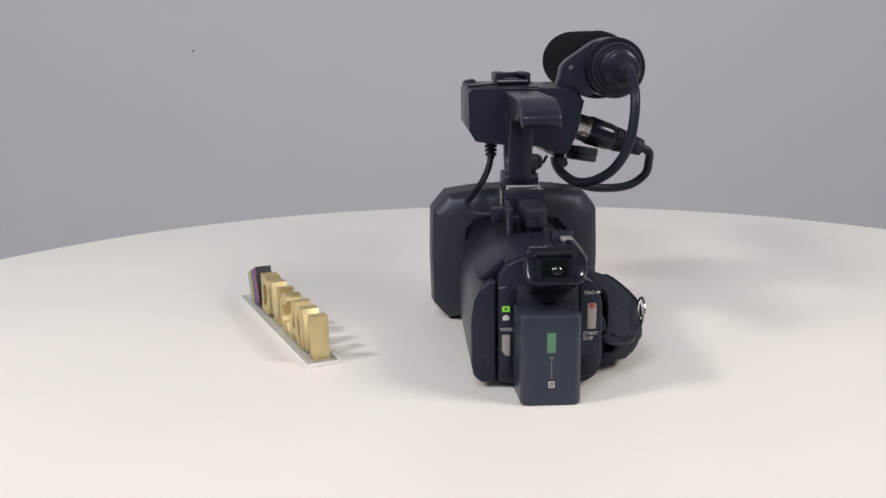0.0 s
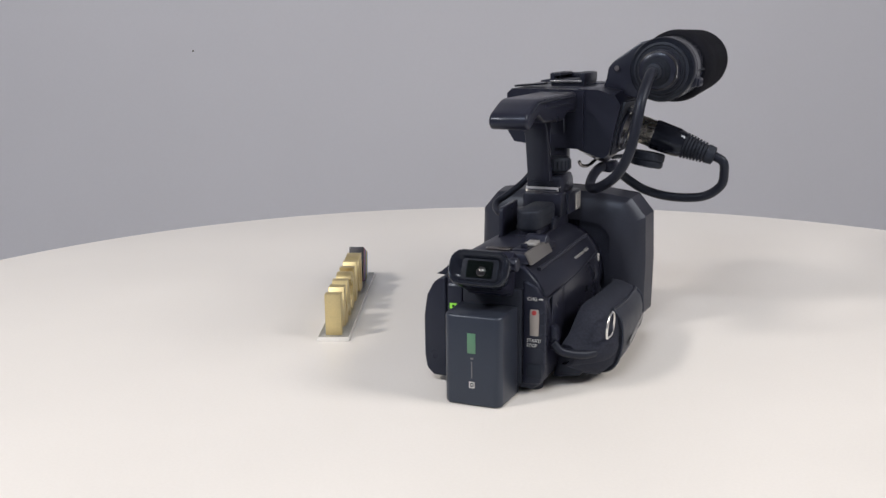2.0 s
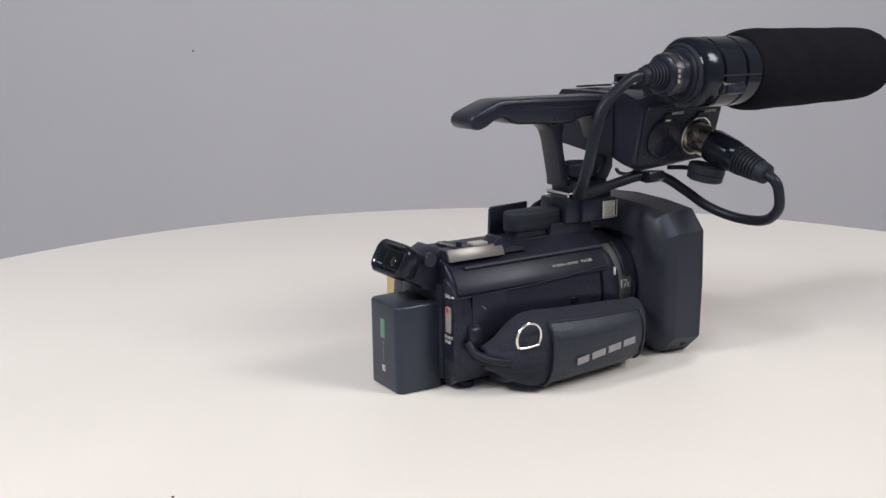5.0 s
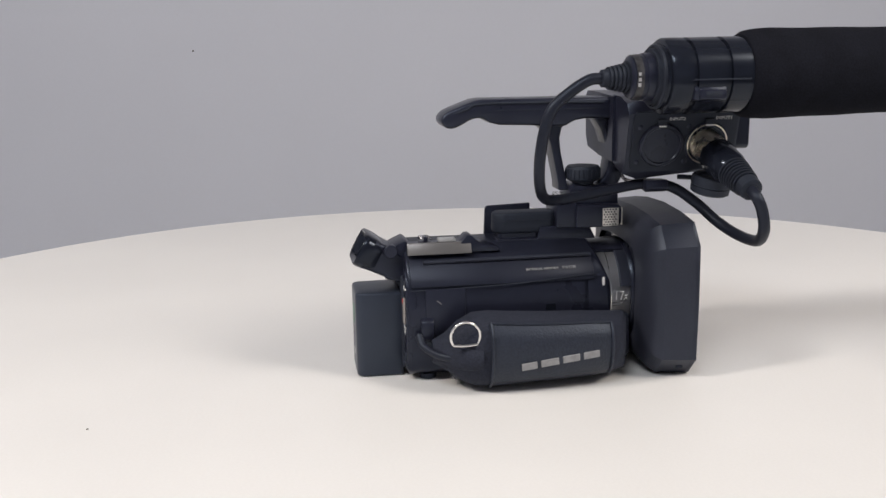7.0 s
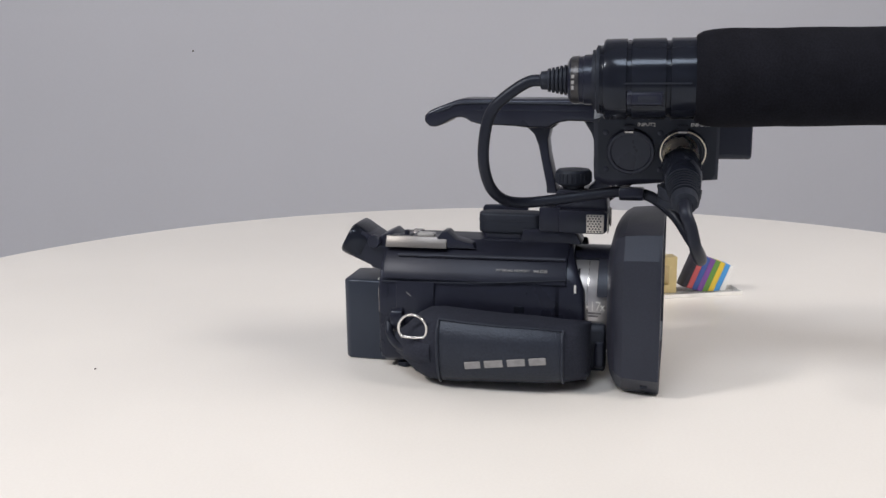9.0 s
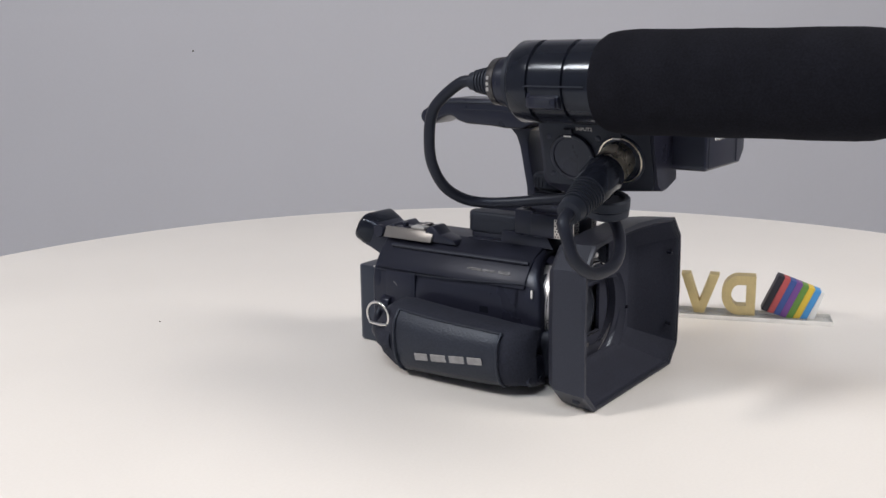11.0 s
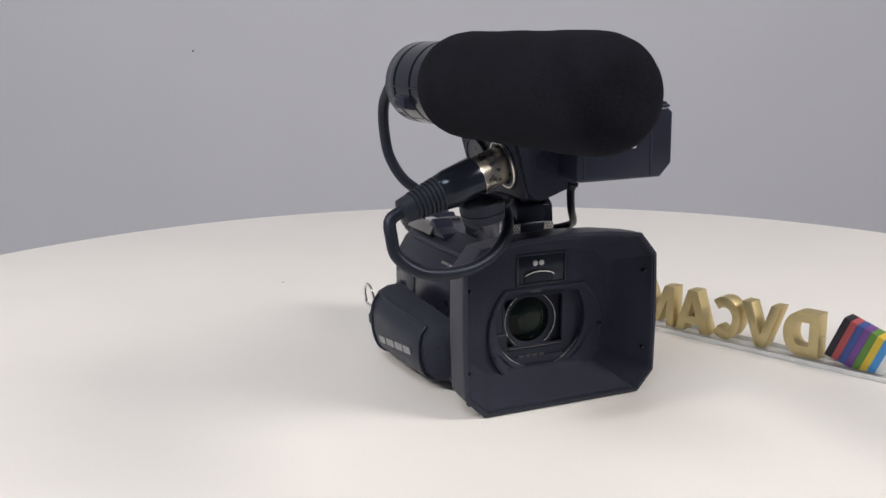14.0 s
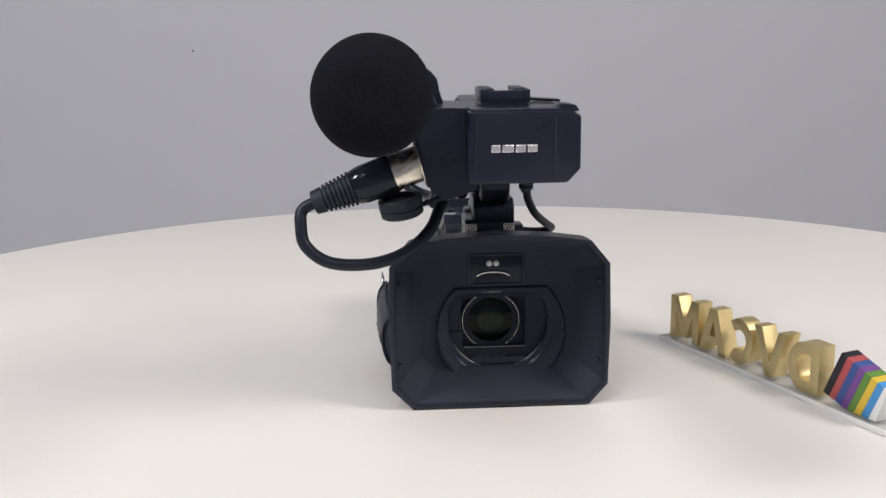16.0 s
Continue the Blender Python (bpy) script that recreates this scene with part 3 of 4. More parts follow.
def build_battery(cc):
    bat = part("battery", prism("z", [(1.9, -84.5), (4.4, -87.2), (29.2, -87.2), (31.8, -84.5), (32.4, -62.5), (1.2, -62.5)], 0.1, 46.2, 1.5, 3), M_BATT, cc, "slate-grey battery pack")
    part("charge_window", box(14.6, 19.0, -87.5, -86.6, 27.2, 37.4, 0.2), M_GREEN, bat, "grey-green charge indicator")
    bars((16.2, -87.25, 24.2), "rear", (1.6,), 0.2, 0.9, M_DIM, bat)
    part("mark_line", box(16.7, 17.2, -87.4, -86.8, 14.5, 23, 0.1), M_DIM, bat)
    part("mark_frame", merge(box(15.5, 18.4, -87.45, -86.8, 12.2, 12.7, 0), box(15.5, 18.4, -87.45, -86.8, 9.6, 10.1, 0), box(15.5, 16.0, -87.45, -86.8, 10, 12.3, 0), box(17.9, 18.4, -87.45, -86.8, 10, 12.3, 0), box(16.6, 17.3, -87.45, -86.8, 10.8, 11.5, 0)), M_INK, bat)
    part("step_seam", box(1.0, 32.6, -63.4, -62.6, 1, 45.4, 0.2), M_DARK, bat)


def build_eyepiece(cc):
    # local: z out of the cup, then leaned back and up
    m = Matrix.Translation((19, -83.2, 69.2)) @ Euler((radians(90 - 28), 0, 0)).to_matrix().to_4x4()

    def rr(hx, hy, z, k=0.3):
        r_ = min(hx, hy) * k
        out = []
        for sx, sy, a0 in ((1, -1, -90), (1, 1, 0), (-1, 1, 90), (-1, -1, 180)):
            out += [(sx * (hx - r_) + r_ * math.cos(radians(a0 + q)), sy * (hy - r_) + r_ * math.sin(radians(a0 + q)), z) for q in (0, 22.5, 45, 67.5, 90)]
        return out
    eye = part("viewfinder", moved(bevel(loft([rr(11, 7.5, -24), rr(12, 8.0, -12), rr(13.6, 8.0, -5)]), 0.6, 2), m), M_BODY, cc, "tilted viewfinder")
    part("eyecup", moved(bevel(loft([rr(12.6, 7.4, -10, 0.5), rr(14.0, 8.3, -7.5, 0.6), rr(14.9, 8.8, -4.5, 0.7), rr(15.3, 9.0, -1.5, 0.72), rr(15.1, 8.9, 0.4, 0.72), rr(14.4, 8.3, 1.2, 0.7), rr(13.2, 7.4, 0.9, 0.6), rr(10.4, 5.7, -1.6, 0.45), rr(9.4, 5.2, -2.4, 0.3)]), 0, 2, 30), m), M_GLOSS, eye, "rubber eyecup")
    part("eye_glass", moved(bevel(loft([rr(6.6, 4.2, -3.5, 0.2), rr(6.6, 4.2, -1.9, 0.2)]), 0.2, 1), m), M_COAT, eye, "dark glass eyepiece window")
    part("glint_lens", moved(lathe((1.0, -1.0, -1.9), (0, 0, 1), [(0, 2.6), (0.3, 2.2), (0.6, 1.2), (0.7, 0.3)], 20), m), M_SCREEN, eye)
    part("viewfinder_arm", prism("x", [(-71, 53), (-58, 50), (-54, 68), (-60, 73.5), (-67, 70), (-74, 62)], 8, 30, 1.2, 2), M_BODY, eye)
    part("focus_wheel", lathe((30, -68, 68.5), (1, 0, 0), [(0, 3.2), (0.5, 3.6), (3.5, 3.6), (4, 3.2)], 20), M_BODY, eye)


def strap_section(y, w, h, grow=0.0, part_of=(0, 99)):
    base = [(51, 6.4), (58, 4.8), (64.5, 5.4), (69.4, 9.6), (72.0, 18), (72.2, 26), (70.8, 31.4), (67.2, 35.4), (61.6, 37.6), (53, 38.0)]
    base = base[part_of[0]:part_of[1]]
    cx, cz = 46.0, 18.0
    out = [(cx + (x - cx) * w * (1 + grow * 0.04), z) for x, z in base]
    return [(x, y, cz + (z - cz) * h) for x, z in out]


def strap_loft(stations, thick, grow=0.0, part_of=(0, 99)):
    rings = []
    for y, w, h in stations:
        outer = strap_section(y, w, h, grow, part_of)
        inner = [(46 + (x - 46) * (1 - thick / 25), yy, 18 + (z - 18) * (1 - thick / 26)) for x, yy, z in outer]
        rings.append(outer + inner[::-1])
    return bevel(loft(rings), 0.7, 2, 45)


def build_strap(cc):
    st = [(-50, 0.30, 0.34), (-44, 0.58, 0.55), (-37, 0.80, 0.90), (-30, 0.92, 1.10), (-22, 0.97, 1.13), (-12, 1.0, 1.09), (0, 1.0, 1.05), (10, 1.0, 1.02), (28, 0.95, 0.985), (38, 0.90, 0.94), (44, 0.82, 0.92), (48, 0.68, 0.90), (51, 0.50, 0.88), (53, 0.30, 0.84)]
    strap = part("grip_strap", strap_loft(st, 4.0), M_WEB, cc, "padded black grip strap")
    pad_st = [(-22.5, 0.97, 1.13), (-12, 1.0, 1.09), (0, 1.0, 1.05), (10, 1.0, 1.02), (28, 0.95, 0.985), (38, 0.90, 0.94), (40.5, 0.87, 0.93)]
    part("strap_pad", strap_loft(pad_st, 3.0, 1.0, (1, 8)), M_LEATHER, strap, "black leather-look pad with a pale maker's mark")
    for y, w, h in (pad_st[0], pad_st[-1]):
        part("pad_piping", tube([(x, y, z) for x, _, z in strap_section(y, w, h, 1.3, (1, 8))], 0.8, 8, 4), M_LEATHER, strap)
    for i in (1, 7):
        part("pad_piping", tube([strap_section(y, w, h, 1.3)[i] for y, w, h in pad_st], 0.7, 8, 4), M_LEATHER, strap)
    a = radians(6)
    bars((73.2, -8.0, 13.6), ((-0.045, math.cos(a), math.sin(a)), (0.16, -math.sin(a), math.cos(a)), (0.98, 0.045, -0.16)), (8.2, 9.6, 9.2, 8.6), 1.9, 4.0, M_MARK, cc, "mark", 0.3)
    c = Vector((69.4, -36.0, 32.4))
    ring = part("d_ring", tube([c + Vector((0.5 * math.sin(t), 7.4 * math.cos(t), 7.4 * math.sin(t))) for t in (radians(215 - 250 * k / 14) for k in range(15))], 0.75, 10, 3), M_CHROME, cc, "chrome strap ring")
    part("ring_bar", tube([c + Vector((0, -6.1, -4.4)), c + Vector((0.3, 0, -4.8)), c + Vector((0, 6.1, -4.4))], 0.75, 10, 3), M_CHROME, ring)
    part("ring_loop", strap_loft([(-50, 0.34, 0.34), (-42, 0.74, 0.42), (-34, 0.93, 0.50), (-27, 0.97, 0.5)], 2.0, 0.5), M_WEB, cc)
    part("cord_guide", tube([(45, -56, 27), (50, -54, 22), (60, -46, 19.5), (66, -36, 20.5), (68, -28, 24)], 2.2, 10, 6), M_CABLE, cc)
    part("strap_anchor", prism("y", [(43, 22), (46.4, 24), (47.2, 29), (46.4, 34), (43, 36)], -55, -48, 1.0, 2), M_BODY, cc)
    part("under_grip", prism("y", [(40, 2.8), (55, 5), (58, 9), (52, 20), (44, 20)], -40, 52, 1.5, 2), M_BODY, cc)


def build_handle(cc):
    h = part("handle_grip", prism("x", [(-39.9, 134.4), (-39.2, 137.0), (-37.6, 139.2), (-33.5, 141.0), (-27.2, 143.4), (-22, 145.3), (-18, 145.9), (62, 145.6), (62, 133), (45, 134.4), (37.5, 134.6), (32.6, 133.8), (29.8, 132.6), (27, 130.8), (16, 131.0), (8, 131.8), (-8.6, 132.4), (-14.2, 133.8), (-17.5, 136.0), (-21, 136.4), (-25, 135.0), (-29, 132.7), (-33, 131.0), (-37, 131.2)], 4.6, 25.4, 2.2, 3), M_BODY, cc, "black carrying handle")
    part("grip_edge", tube([(25.0, -33, 138.6), (25.4, -26, 141.0), (25.4, -18, 143.6), (25.4, 20, 143.6), (25.4, 48, 143.2)], 0.6, 8, 6), M_RUBBER, h)
    part("grip_line", box(25.2, 25.6, -12, 48, 139.6, 140.2, 0.1), M_RUBBER, h)
    part("handle_post", prism("x", [(9, 131.8), (30.5, 131.8), (27.0, 129.6), (25.7, 124), (26.6, 116), (30.6, 98), (32.0, 95.6), (25.4, 95.6), (25.2, 100), (20.9, 121), (18.6, 127.0), (15.0, 130.4)], 4.4, 18.0, 1.2, 3), M_BODY, cc)
    part("front_strut", prism("x", [(44, 135), (62, 135), (62, 104), (58, 97), (48, 96), (47, 99), (50.4, 102), (52.4, 106), (53.2, 111), (52.2, 116), (50.6, 122), (48.6, 128), (46.0, 132)], 5.0, 19.4, 1.4, 3), M_BODY, cc)
    foot = part("handle_foot", prism("x", [(30.5, 86), (30.5, 96), (32, 98.6), (53, 98.6), (57.5, 95), (58, 86)], 2.4, 22.8, 1.0, 2), M_BODY, cc)
    part("shoe_rail", merge(box(3.2, 22.8, 26.2, 32, 91.6, 92.8, 0.3), box(3.2, 22.8, 26.0, 27.0, 89.6, 92.8, 0.25)), M_CHROME, foot, "bright metal shoe rail")
    part("rail_gap", box(4.4, 21.6, 25.8, 26.2, 90.6, 91.4, 0), M_DARK, foot)
    part("shoe_block", box(2.6, 25.6, 22.4, 34, 76, 89.4, 1.0), M_BODY, foot)
    knob = part("clamp_knob", lathe((16.4, 39.4, 99.8), (0, 0, 1), [(-2.6, 5), (0, 6), (1.2, 8.6), (2, 9.3), (7.6, 9.3), (8.8, 8.4), (9.2, 5)], 36), M_RUBBER, cc, "knurled clamp knob")
    for k in range(24):
        q = 2 * math.pi * k / 24
        part("knurl", tube([(16.4 + 9.3 * math.cos(q), 39.4 + 9.3 * math.sin(q), 102.2), (16.4 + 9.3 * math.cos(q), 39.4 + 9.3 * math.sin(q), 107.0)], 0.45, 6, 1), M_RUBBER, knob)
    mic = part("stereo_microphone", prism("x", [(33, 76), (56.5, 76), (58.5, 78), (58.5, 86.5), (56.5, 88.4), (33, 88.4)], 2.6, 27.2, 1.0, 2), M_BODY, cc)
    def grille(x0, x1, y0, y1, axis):
        plate = part("grille", box(x0, x1, y0, y1, 76.6, 86.4, 0.3), M_STEELY, mic, "perforated bright metal grille")
        dots = []
        for k in range(7):
            z = 77.5 + 1.36 * k
            lo, hi = (y0, y1) if axis == 0 else (x0, x1)
            n = int((hi - lo - 1.2) / 1.6)
            for q in range(n + 1 - k % 2):
                v = lo + 0.9 + 1.6 * q + 0.8 * (k % 2)
                if axis == 0:
                    side = x1 if x1 > 15 else x0
                    dots.append(lathe((side, v, z), (1 if x1 > 15 else -1, 0, 0), [(0, 0.5), (0.06, 0.48)], 8))
                else:
                    dots.append(lathe((v, y1, z), (0, 1, 0), [(0, 0.5), (0.06, 0.48)], 8))
        part("grille_holes", merge(*dots), M_DARK, plate)
    grille(27.0, 27.6, 47.6, 56.6, 0)
    grille(2.2, 2.8, 47.6, 56.6, 0)
    grille(21.5, 27, 58.3, 58.9, 1)
    grille(2.8, 8, 58.3, 58.9, 1)
    part("shoe_neck", prism("x", [(12, 69.5), (45, 69.5), (41, 77.0), (14, 77.0)], 5.5, 24, 0.6, 2), M_BODY, cc)
    def pad_outline(hx, hy, r, cx=15.0, cy=6.0, rb=2.0):
        return [(cx + sx * (hx - r) + r * math.cos(radians(a0 + q)), cy + sy * (hy - r) + r * math.sin(radians(a0 + q))) for sx, sy, a0, r in ((1, -1, -90, rb), (1, 1, 0, r), (-1, 1, 90, r), (-1, -1, 180, rb)) for q in (0, 18, 36, 54, 72, 90)]
    disc = part("shoe_cap", prism("z", pad_outline(6.8, 17.4, 5.0, 16.0, rb=6.6), 73.6, 85.0, 1.6, 3), M_RUBBER, cc, "rounded black shoe cap")
    part("cap_neck", prism("z", pad_outline(5.6, 11, 2, 16, 2.6), 69.5, 74.2, 0.4, 1), M_BODY, disc)
    part("cap_foot", prism("z", pad_outline(8.0, 12, 2, 16, 2.6), 69.0, 71.0, 0.4, 1), M_BODY, disc)
    part("cap_seam", prism("z", pad_outline(7.0, 17.6, 5.1, 16.0, rb=6.8), 80.4, 80.9, 0, 1), M_DARK, disc)
    part("shoe_flap", prism("x", [(-13, 67), (-12.2, 84.6), (-11.0, 86.0), (13.4, 86.8), (13.2, 82), (11, 67)], 0.4, 2.8, 0.5, 2), M_BODY, cc, "raised shoe cover flap")


def build_xlr_box(cc):
    mod = part("audio_module", prism("y", [(-17, 122.5), (-11.4, 116.6), (29.5, 116.6), (31, 118.5), (31, 146), (29, 147.6), (-14, 147.2), (-17, 145)], 62, 128, 2.2, 4), M_BODY, cc, "black audio module with a silver maker's mark")
    part("module_tail", bevel(loft([[(x, y, z) for x, z in ((-16.5, 122), (-12.5, 115.8), (8, 113), (30, 112), (30, 146.4), (4, 147.2), (-14, 147.2), (-17, 144.5))] for y in (51, 80)]), 2.2, 3), M_BODY, cc)
    part("module_line", box(-6.4, -5.6, 128.0, 128.25, 118, 146, 0), M_DARK, mod)
    part("module_line", box(27.4, 28.0, 128.0, 128.25, 118, 146, 0), M_DARK, mod)
    part("module_ridge", box(-16, 29.5, 100, 127.2, 146.8, 148.2, 0.6), M_BODY, mod)
    part("meter_window", moved(box(-9, 9, -6, 6, -0.6, 0.6, 0.3), Matrix.Translation((-8, 70, 148.6)) @ Euler((0, radians(-4), 0)).to_matrix().to_4x4()), M_GLOSS, mod)
    bars((21.3, 128.1, 130.0), "front", (3.9, 4.9, 4.4, 4.2), 0.75, 3.3, M_SILVER, mod, "mark", 0.3)
    shoe = part("accessory_shoe", merge(box(2.4, 23.2, 76.5, 107, 147.4, 149.6, 0.5), box(1.8, 4.8, 76.5, 107, 149.4, 155.2, 0.5), box(20.6, 23.6, 76.5, 107, 149.4, 155.2, 0.5), box(4.6, 20.8, 103, 107, 148.6, 154.8, 0.7)), M_BODY, cc, "accessory shoe with bright rails")
    part("rail_edge", box(2.4, 22.0, 75.0, 77.0, 149.8, 151.0, 0.2), M_CHROME, shoe)
    part("shoe_plate", merge(box(2.6, 8.2, 76.8, 104, 153.6, 155.5, 0.3), box(17.4, 22.8, 76.8, 104, 153.6, 155.5, 0.3), box(5.0, 20.4, 77.4, 102, 150.0, 151.6, 0.3)), M_HOOD, shoe)
    part("side_knob", prism("y", [(-16.5, 146.8), (-7, 146.8), (-8.5, 150.2), (-15, 149.4)], 112, 126, 0.5, 2), M_BODY, mod)
    blk = part("input_block", bevel(loft([[(26, 52.5, 112), (37, 52.5, 108), (42, 52.5, 107), (45.2, 52.5, 110), (51.5, 52.5, 138), (48, 52.5, 143.5), (38, 52.5, 146.6), (26, 52.5, 147)],
                                          [(26, 60, 110), (37, 60, 104.6), (42, 60, 104), (45, 60, 108), (53.0, 60, 140), (50, 60, 146), (39, 60, 148), (26, 60, 147.6)],
                                          [(26, 112, 112), (36, 112, 108.5), (41, 112, 108), (45.4, 112, 111), (53.2, 112, 141), (50.5, 112, 146.5), (40, 112, 148), (26, 112, 147.6)]]), 1.6, 3), M_BODY, cc, "microphone input block")
    # sockets on the leaning side face
    n = Vector((0.967, 0, -0.256))
    up = Vector((0.256, 0, 0.967))

    def on_face(y, s, out=0.0):
        return Vector((48.9, y, 124.0)) + up * s + n * out
    part("panel_plate", loft([[on_face(y, s, o) for y, s in ((56, -16), (109, -16), (110.5, -13), (110.5, 13), (109, 16), (56, 16), (54.8, 13), (54.8, -13))] for o in (-0.6, 0.7)]), M_RUBBER, blk)
    cap = part("input_cap", lathe(on_face(70.5, -1.5), n, [(0, 11.6), (2.0, 11.6), (2.6, 11.0), (2.6, 9.8), (2.0, 9.4), (2.0, 1)], 40), M_BODY, blk, "covered round input socket")
    part("socket_ring", lathe(on_face(95.2, -1.5), n, [(0, 11.8), (1.2, 11.8), (1.6, 11.3), (1.6, 9.2), (1.0, 9.0)], 40, True), M_BODY, blk)
    part("socket_rim", lathe(on_face(95.2, -1.5, 1.2), n, [(0, 11.0), (0.5, 11.0), (0.8, 10.8), (0.8, 10.4), (0.4, 10.3)], 40, True), M_NICKEL, blk, "thin worn nickel rim")
    for y in (69.6, 94.8):
        part("release_tab", loft([[on_face(y + a, s, o) for a, s in ((-2.2, 9.0), (2.2, 9.0), (2.2, 12.2), (-2.2, 12.2))] for o in (0.4, 2.2)]), M_DARK, blk)
        part("tab_edge", loft([[on_face(y + a, s, o) for a, s in ((-2.0, 8.6), (2.0, 8.6), (2.0, 9.4), (-2.0, 9.4))] for o in (0.6, 2.6)]), M_PALE, blk)
    for y, s in ((58.5, 8), (84.5, 8), (84.5, -11), (58.5, -11)):
        part("screw", lathe(on_face(y, s), n, [(0, 1.5), (0.8, 1.5), (1.1, 1.0)], 12), M_BODY, blk)
    face = ((0, 1, 0), tuple(up), tuple(n))
    lettering("INPUT2", on_face(73.4, 11.4, 0.75), face, 1.7, M_INK, blk, width=8.4)
    lettering("INPUT1", on_face(98.4, 11.4, 0.75), face, 1.7, M_INK, blk, width=8.4)
    part("cable_clip", prism("y", [(36, 103), (45, 103.5), (46, 99), (43, 96.8), (37, 97.5)], 65, 77, 0.8, 2), M_BODY, cc)
    dust = part("dust_cap", lathe((59.2, 94, 101.2), (0.16, 0.1, 1), [(-3.4, 8.6), (-2.6, 9.8), (0.4, 10.0), (0.8, 9.6), (1.2, 10.2), (5.0, 10.2), (5.8, 9.4), (5.8, 8), (4, 7.6)], 32), M_RUBBER, cc, "hanging rubber dust cap")
    part("cap_strap", tube([(49, 95, 103.5), (44, 90, 104), (40, 84, 104)], 1.3, 8, 5), M_RUBBER, dust)
    # thin lock lever under the block
    part("lever", tube([(33, 70, 104), (30, 64, 101), (27, 60, 101.5), (26, 58, 104)], 1.0, 8, 5), M_GREY, cc)


def ribbed(h0, h1, r0, r1, ribs):
    prof = []
    for k in range(ribs):
        a, c = h0 + (h1 - h0) * k / ribs, h0 + (h1 - h0) * (k + 1) / ribs
        ra, rc = r0 + (r1 - r0) * k / ribs, r0 + (r1 - r0) * (k + 1) / ribs
        m_ = a + (c - a) * 0.55
        prof += [(a, ra), (m_, ra), (m_ + 0.05, ra - 1.1), (c - 0.05, rc - 1.1)]
    return prof


def build_microphone(cc):
    d = Vector((-0.023, 1, 0.008)).normalized()
    o = Vector((73.2, 58.6, 157.9))
    scr = part("windscreen", lathe(o, d, [(40, 15), (41, 19.2), (43.6, 20.8), (48, 21.6)] + [(46 + 10 * k, 22.0 - 0.11 * k + 0.15 * math.sin(k * 1.7)) for k in range(1, 10)] +
               [(143.5, 20.9), (149.6, 20.4), (155.4, 18.9), (159.6, 16.4), (162.4, 12.6), (163.7, 8), (164.2, 3)], 64), M_FOAM, cc, "black foam windscreen")
    hold = part("mic_holder", lathe(o, d, [(-3, 13), (-2.5, 15), (0, 15.6), (0.4, 17.6), (1.4, 18.3), (10.6, 18.3), (11.0, 17.2), (12.6, 17.2), (13.0, 18.3), (27.8, 18.3), (28.2, 17.2), (29.8, 17.2), (30.2, 18.3), (41.2, 18.3), (42, 17)], 48), M_GLOSS, cc, "glossy black microphone holder")
    part("holder_seam", box(89.4, 91.2, 60.5, 98, 156.6, 157.3, 0.1), M_DARK, hold)
    part("rear_rim", lathe(o, d, [(-3.2, 14.2), (-2.8, 15.4), (-1.4, 15.4), (-1.2, 14.2)], 40, True), M_RUBBER, hold)
    part("holder_hinge", prism("y", [(82, 146), (90.5, 147.5), (91.4, 152), (89, 155), (84, 155)], 70, 86, 0.8, 2), M_BODY, hold)
    part("latch", box(87.5, 92.4, 72, 85.5, 147.6, 152.6, 0.9), M_BODY, hold)
    part("latch_slot", box(92.0, 92.6, 75, 83, 149.2, 151.4, 0.2), M_DARK, hold)
    part("bracket", prism("y", [(37, 144), (40, 153.0), (41.0, 159.0), (43.8, 162.4), (59.6, 173.4), (70, 175.8), (77, 168), (70, 148), (58, 141), (50, 143)], 64, 78, 1.2, 2), M_BODY, hold)
    part("bracket_arm", prism("y", [(40, 144), (44, 153), (60, 158), (70, 150), (60, 141), (50, 142)], 77, 98, 1.2, 2), M_BODY, hold)
    part("bracket_screw", lathe((46.4, 63.6, 158.6), (0, -1, 0), [(0, 1.7), (1, 1.5)], 12), M_GREY, hold)
    part("inner_collar", lathe(o, d, [(-5, 9), (-4.8, 13.4), (-2, 13.8)], 40), M_RUBBER, hold)
    plug = part("mic_plug", lathe(o, d, [(-16, 8.6), (-15, 10.2), (-9, 10.8), (-8.6, 11.4), (-4, 11.6)], 36), M_BODY, cc, "black cable plug with a silver print band")
    part("print_band", lathe(o, d, [(-14.4, 10.45), (-14.3, 10.75), (-11.0, 11.0), (-10.9, 10.7)], 36, True), M_BAND, plug)
    part("print_mark", merge(box(83.9, 84.3, 44.8, 46.2, 153.8, 155.6, 0.1), box(84.1, 84.5, 44.8, 46.2, 156.4, 158.0, 0.1), box(83.8, 84.3, 44.8, 46.2, 159.0, 160.6, 0.1)), M_DIM2, plug)
    part("boot", lathe(o, d, [(-29, 3.4), (-28.6, 4.2), (-25.5, 4.4)] + ribbed(-25.5, -16, 5.4, 7.4, 5) + [(-16, 8)], 28), M_RUBBER, plug)
    tail = o + d * -28
    # connector at the input
    a, e = Vector((48.0, 93.8, 123.0)), Vector((99.6, 96.8, 105.0))
    dx = (e - a).normalized()
    xl = part("xlr_plug", lathe(a, dx, [(1.0, 8.4), (14.6, 8.4), (15.2, 8.8), (16.4, 8.8)], 40), M_NICKEL, cc, "worn nickel connector sleeve")
    part("plug_collar", lathe(a, dx, [(15.9, 9.0), (16.6, 9.2), (30, 8.8), (34, 8.0), (35.5, 7.0)], 40), M_GLOSS, xl, "glossy black connector collar")
    part("boot", lathe(a, dx, [(35, 7.6)] + ribbed(35.2, 49, 8.0, 6.2, 7) + [(49.2, 6.0), (54, 5.4), (54.5, 4.0)], 32), M_RUBBER, xl, "ribbed rubber cable boot")
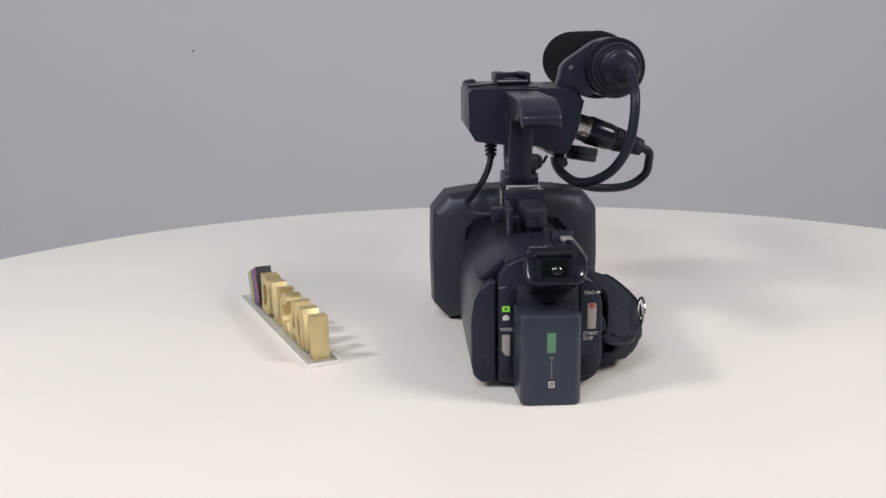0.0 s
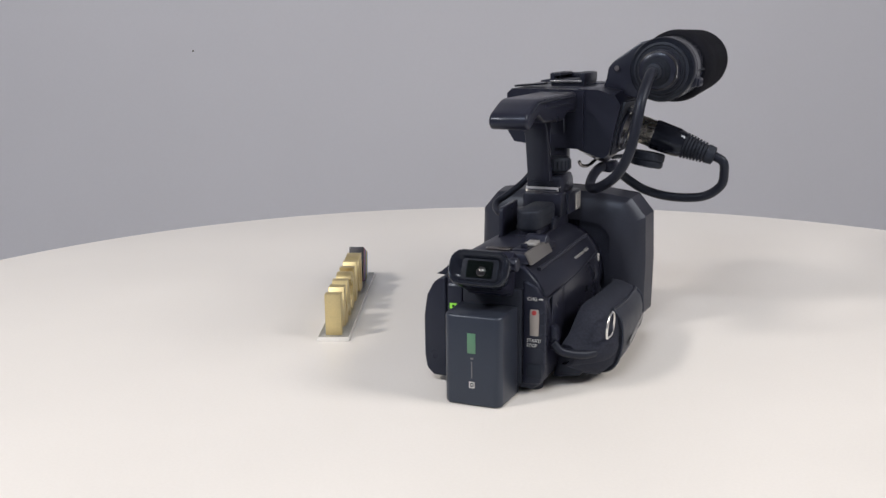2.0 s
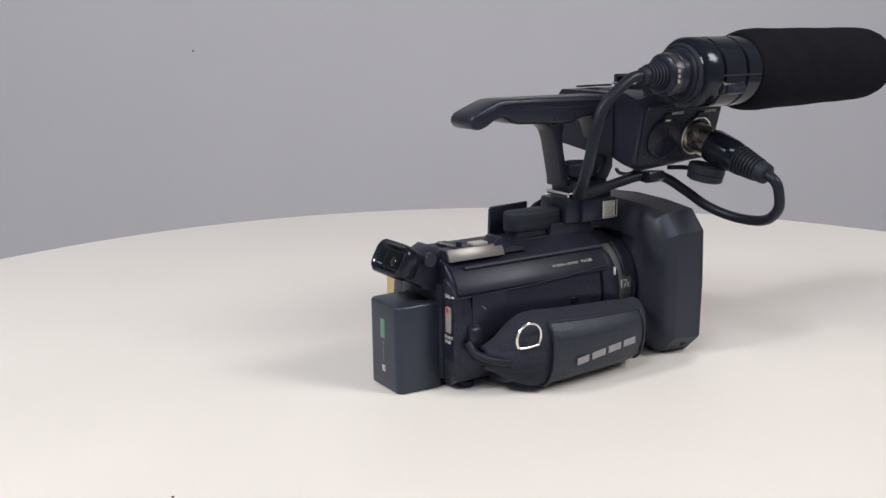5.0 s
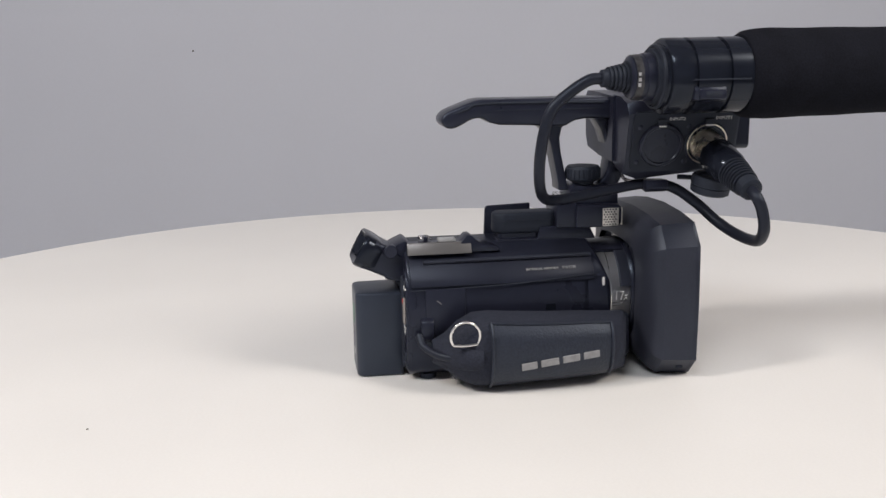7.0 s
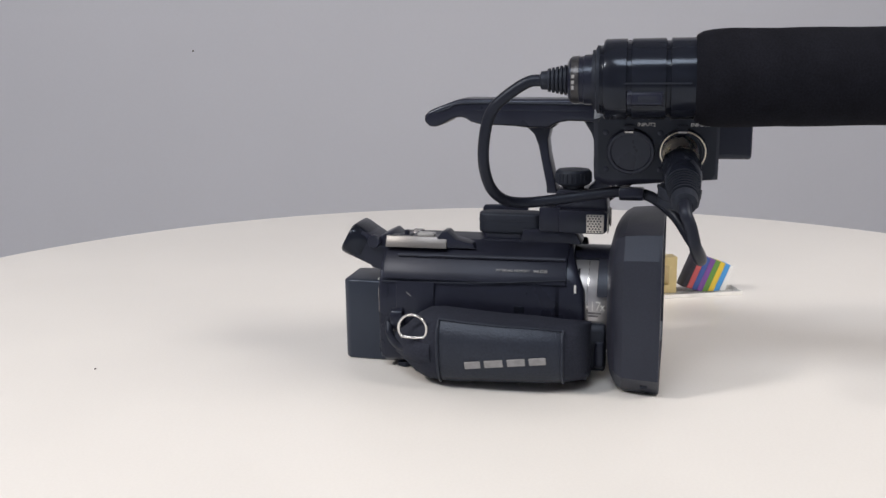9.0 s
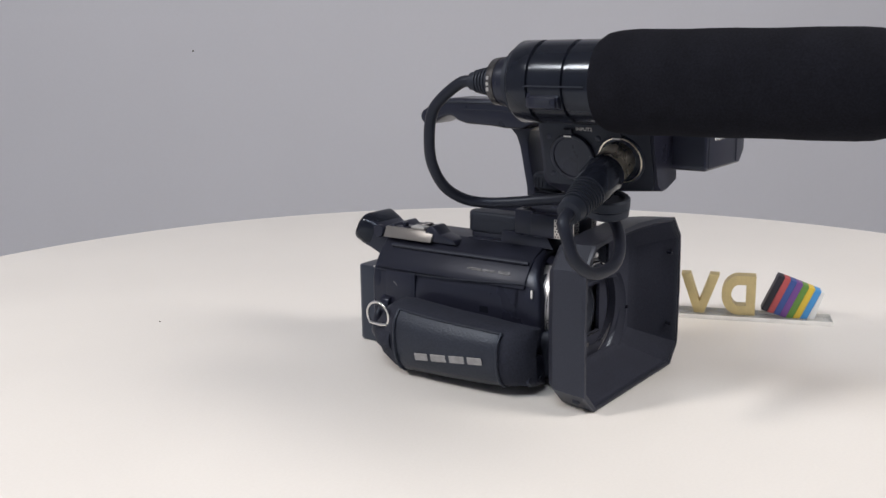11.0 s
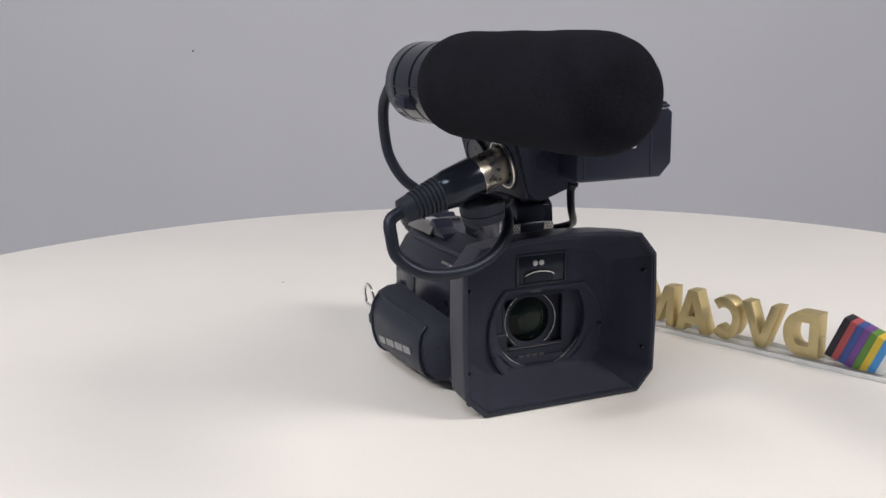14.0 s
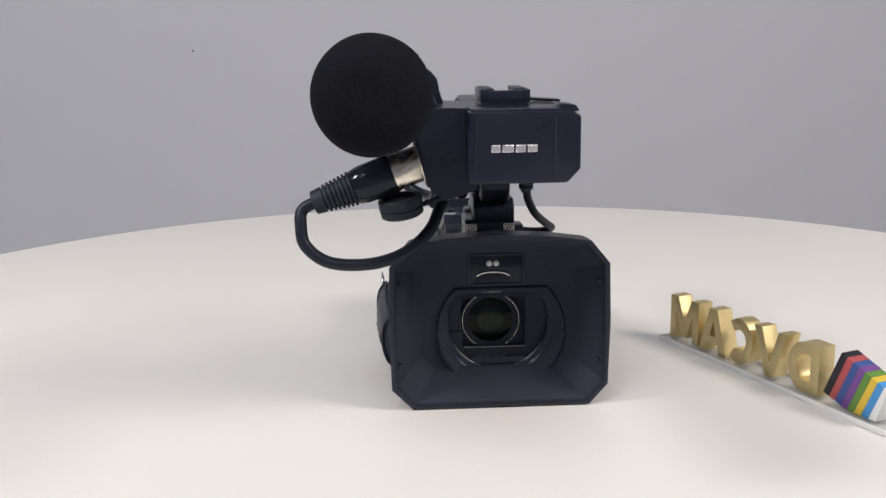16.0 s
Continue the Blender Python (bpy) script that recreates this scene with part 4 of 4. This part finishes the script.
    cable = [tail, tail + Vector((0, -7, -0.8)), (73.6, 13.5, 150.5), (73.0, 6.0, 143), (71.6, 2.4, 131), (68.6, 1.4, 117), (61.5, 3.6, 104.5), (51.5, 9.0, 97.0), (43.8, 18.5, 94.8), (39.8, 33, 96.0), (37.6, 50, 98.4), (38.2, 66, 100.6), (41, 80, 99.0),
             (46.0, 92, 91.0), (57, 99.5, 82.4), (73, 104.0, 78.0), (92, 104.5, 79.0), (103, 102, 86.5), (105.0, 99.6, 96), e + dx * 4.6 + Vector((0.4, 0.2, -1.6)), e, e - dx * 5]
    part("cable", tube(cable, 2.8, 14, 8), M_CABLE, cc, "looped black microphone cable")
    # short lead on the other side
    p0 = Vector((-2, 70, 114))
    part("lead_boot", lathe(p0 + Vector((0, 0, 3)), (0, -0.22, -1), [(0, 4.2)] + ribbed(0.2, 13, 4.2, 3.4, 5) + [(13.5, 2.6)], 20), M_RUBBER, cc)
    part("lead", tube([(-2.2, 67, 105), (-3.6, 64.5, 99), (-8, 58, 91), (-15, 48, 84), (-19.5, 38, 79.5), (-14, 28, 76), (-4, 24, 76), (3, 24, 77)], 2.0, 12, 7), M_CABLE, cc)
    part("lead_plug", prism("x", [(18, 72), (30, 72), (30, 80), (18, 80)], -6, 4, 0.9, 2), M_BODY, cc)


ORIGIN = Vector((0, 0, 0))
the_table = build_table()
SIGN_BASE = SIGN_AT + SIGN_U * 85.5
ORIGIN = SIGN_BASE
the_sign = build_sign()
CAM_BASE = Vector((13, 0, 0))
ORIGIN = CAM_BASE
camcorder = tagged(new("camcorder"), "black camcorder with a foam-covered microphone, standing on the white table", "camcorder")
build_hood(camcorder)
ORIGIN = CAM_BASE + Vector((2.2, 0, 0))
build_body(camcorder)
ORIGIN = CAM_BASE + Vector((3.4, 0, 0))
build_battery(camcorder)
build_eyepiece(camcorder)
ORIGIN = CAM_BASE
build_strap(camcorder)
build_handle(camcorder)
build_xlr_box(camcorder)
build_microphone(camcorder)
wall_mark = tagged(obj("wall_mark", lathe((0, 0, 0), (0, -1, 0), [(0, 1.6), (0.4, 1.2), (0.6, 0.4)], 10), M_SPOT), "tiny dark nick in the wall paint", "mark")

# turn of the table in degrees, clockwise from above
TURN = [(0.0, 0.0), (0.5, 5.7), (1.0, 12.14), (1.5, 18.09), (2.0, 25.45), (2.5, 31.96), (3.0, 38.52), (3.5, 45.04), (4.0,
        49.99), (4.2, 52.11), (6.3, 72.84), (6.5, 75.89), (7.0, 83.12), (7.5, 87.41), (8.0, 93.61), (8.5, 99.95), (9.0, 105.82),
        (9.2, 108.28), (11.3, 132.69), (11.5, 134.99), (12.0, 139.81), (12.5, 144.91), (13.0, 149.77), (13.5, 154.86), (14.0,
        158.96), (14.5, 164.81), (15.0, 168.65), (15.5, 173.34), (16.0, 179.05)]


def turn_at(t):
    """Smooth run through TURN."""
    i = max(k for k in range(len(TURN) - 1) if TURN[k][0] <= t + 1e-6)
    sl = []
    for k in (i, i + 1):
        a, c = TURN[max(k - 1, 0)], TURN[min(k + 1, len(TURN) - 1)]
        sl.append((c[1] - a[1]) / (c[0] - a[0]))
    (t0, a0), (t1, a1) = TURN[i], TURN[i + 1]
    h, s = t1 - t0, (t - t0) / (t1 - t0)
    return ((2 * s ** 3 - 3 * s * s + 1) * a0 + (s ** 3 - 2 * s * s + s) * h * sl[0] + (3 * s * s - 2 * s ** 3) * a1 + (s ** 3 - s * s) * h * sl[1])


def motions():
    times = [k / 10 for k in range(161)]
    for thing, place, heading in ((the_table, Vector(), 0), (the_sign, SIGN_BASE / 1000, 0), (camcorder, CAM_BASE / 1000, 2.2)):
        rows = []
        for t in times:
            m = pose(0, 0, TOP, 0, 0, heading - turn_at(t)) @ Matrix.Translation(place)
            rows.append((t, m))
        walk(thing, rows)


wall_mark.location = (-0.462, 1.25, TOP + 0.157)
motions()
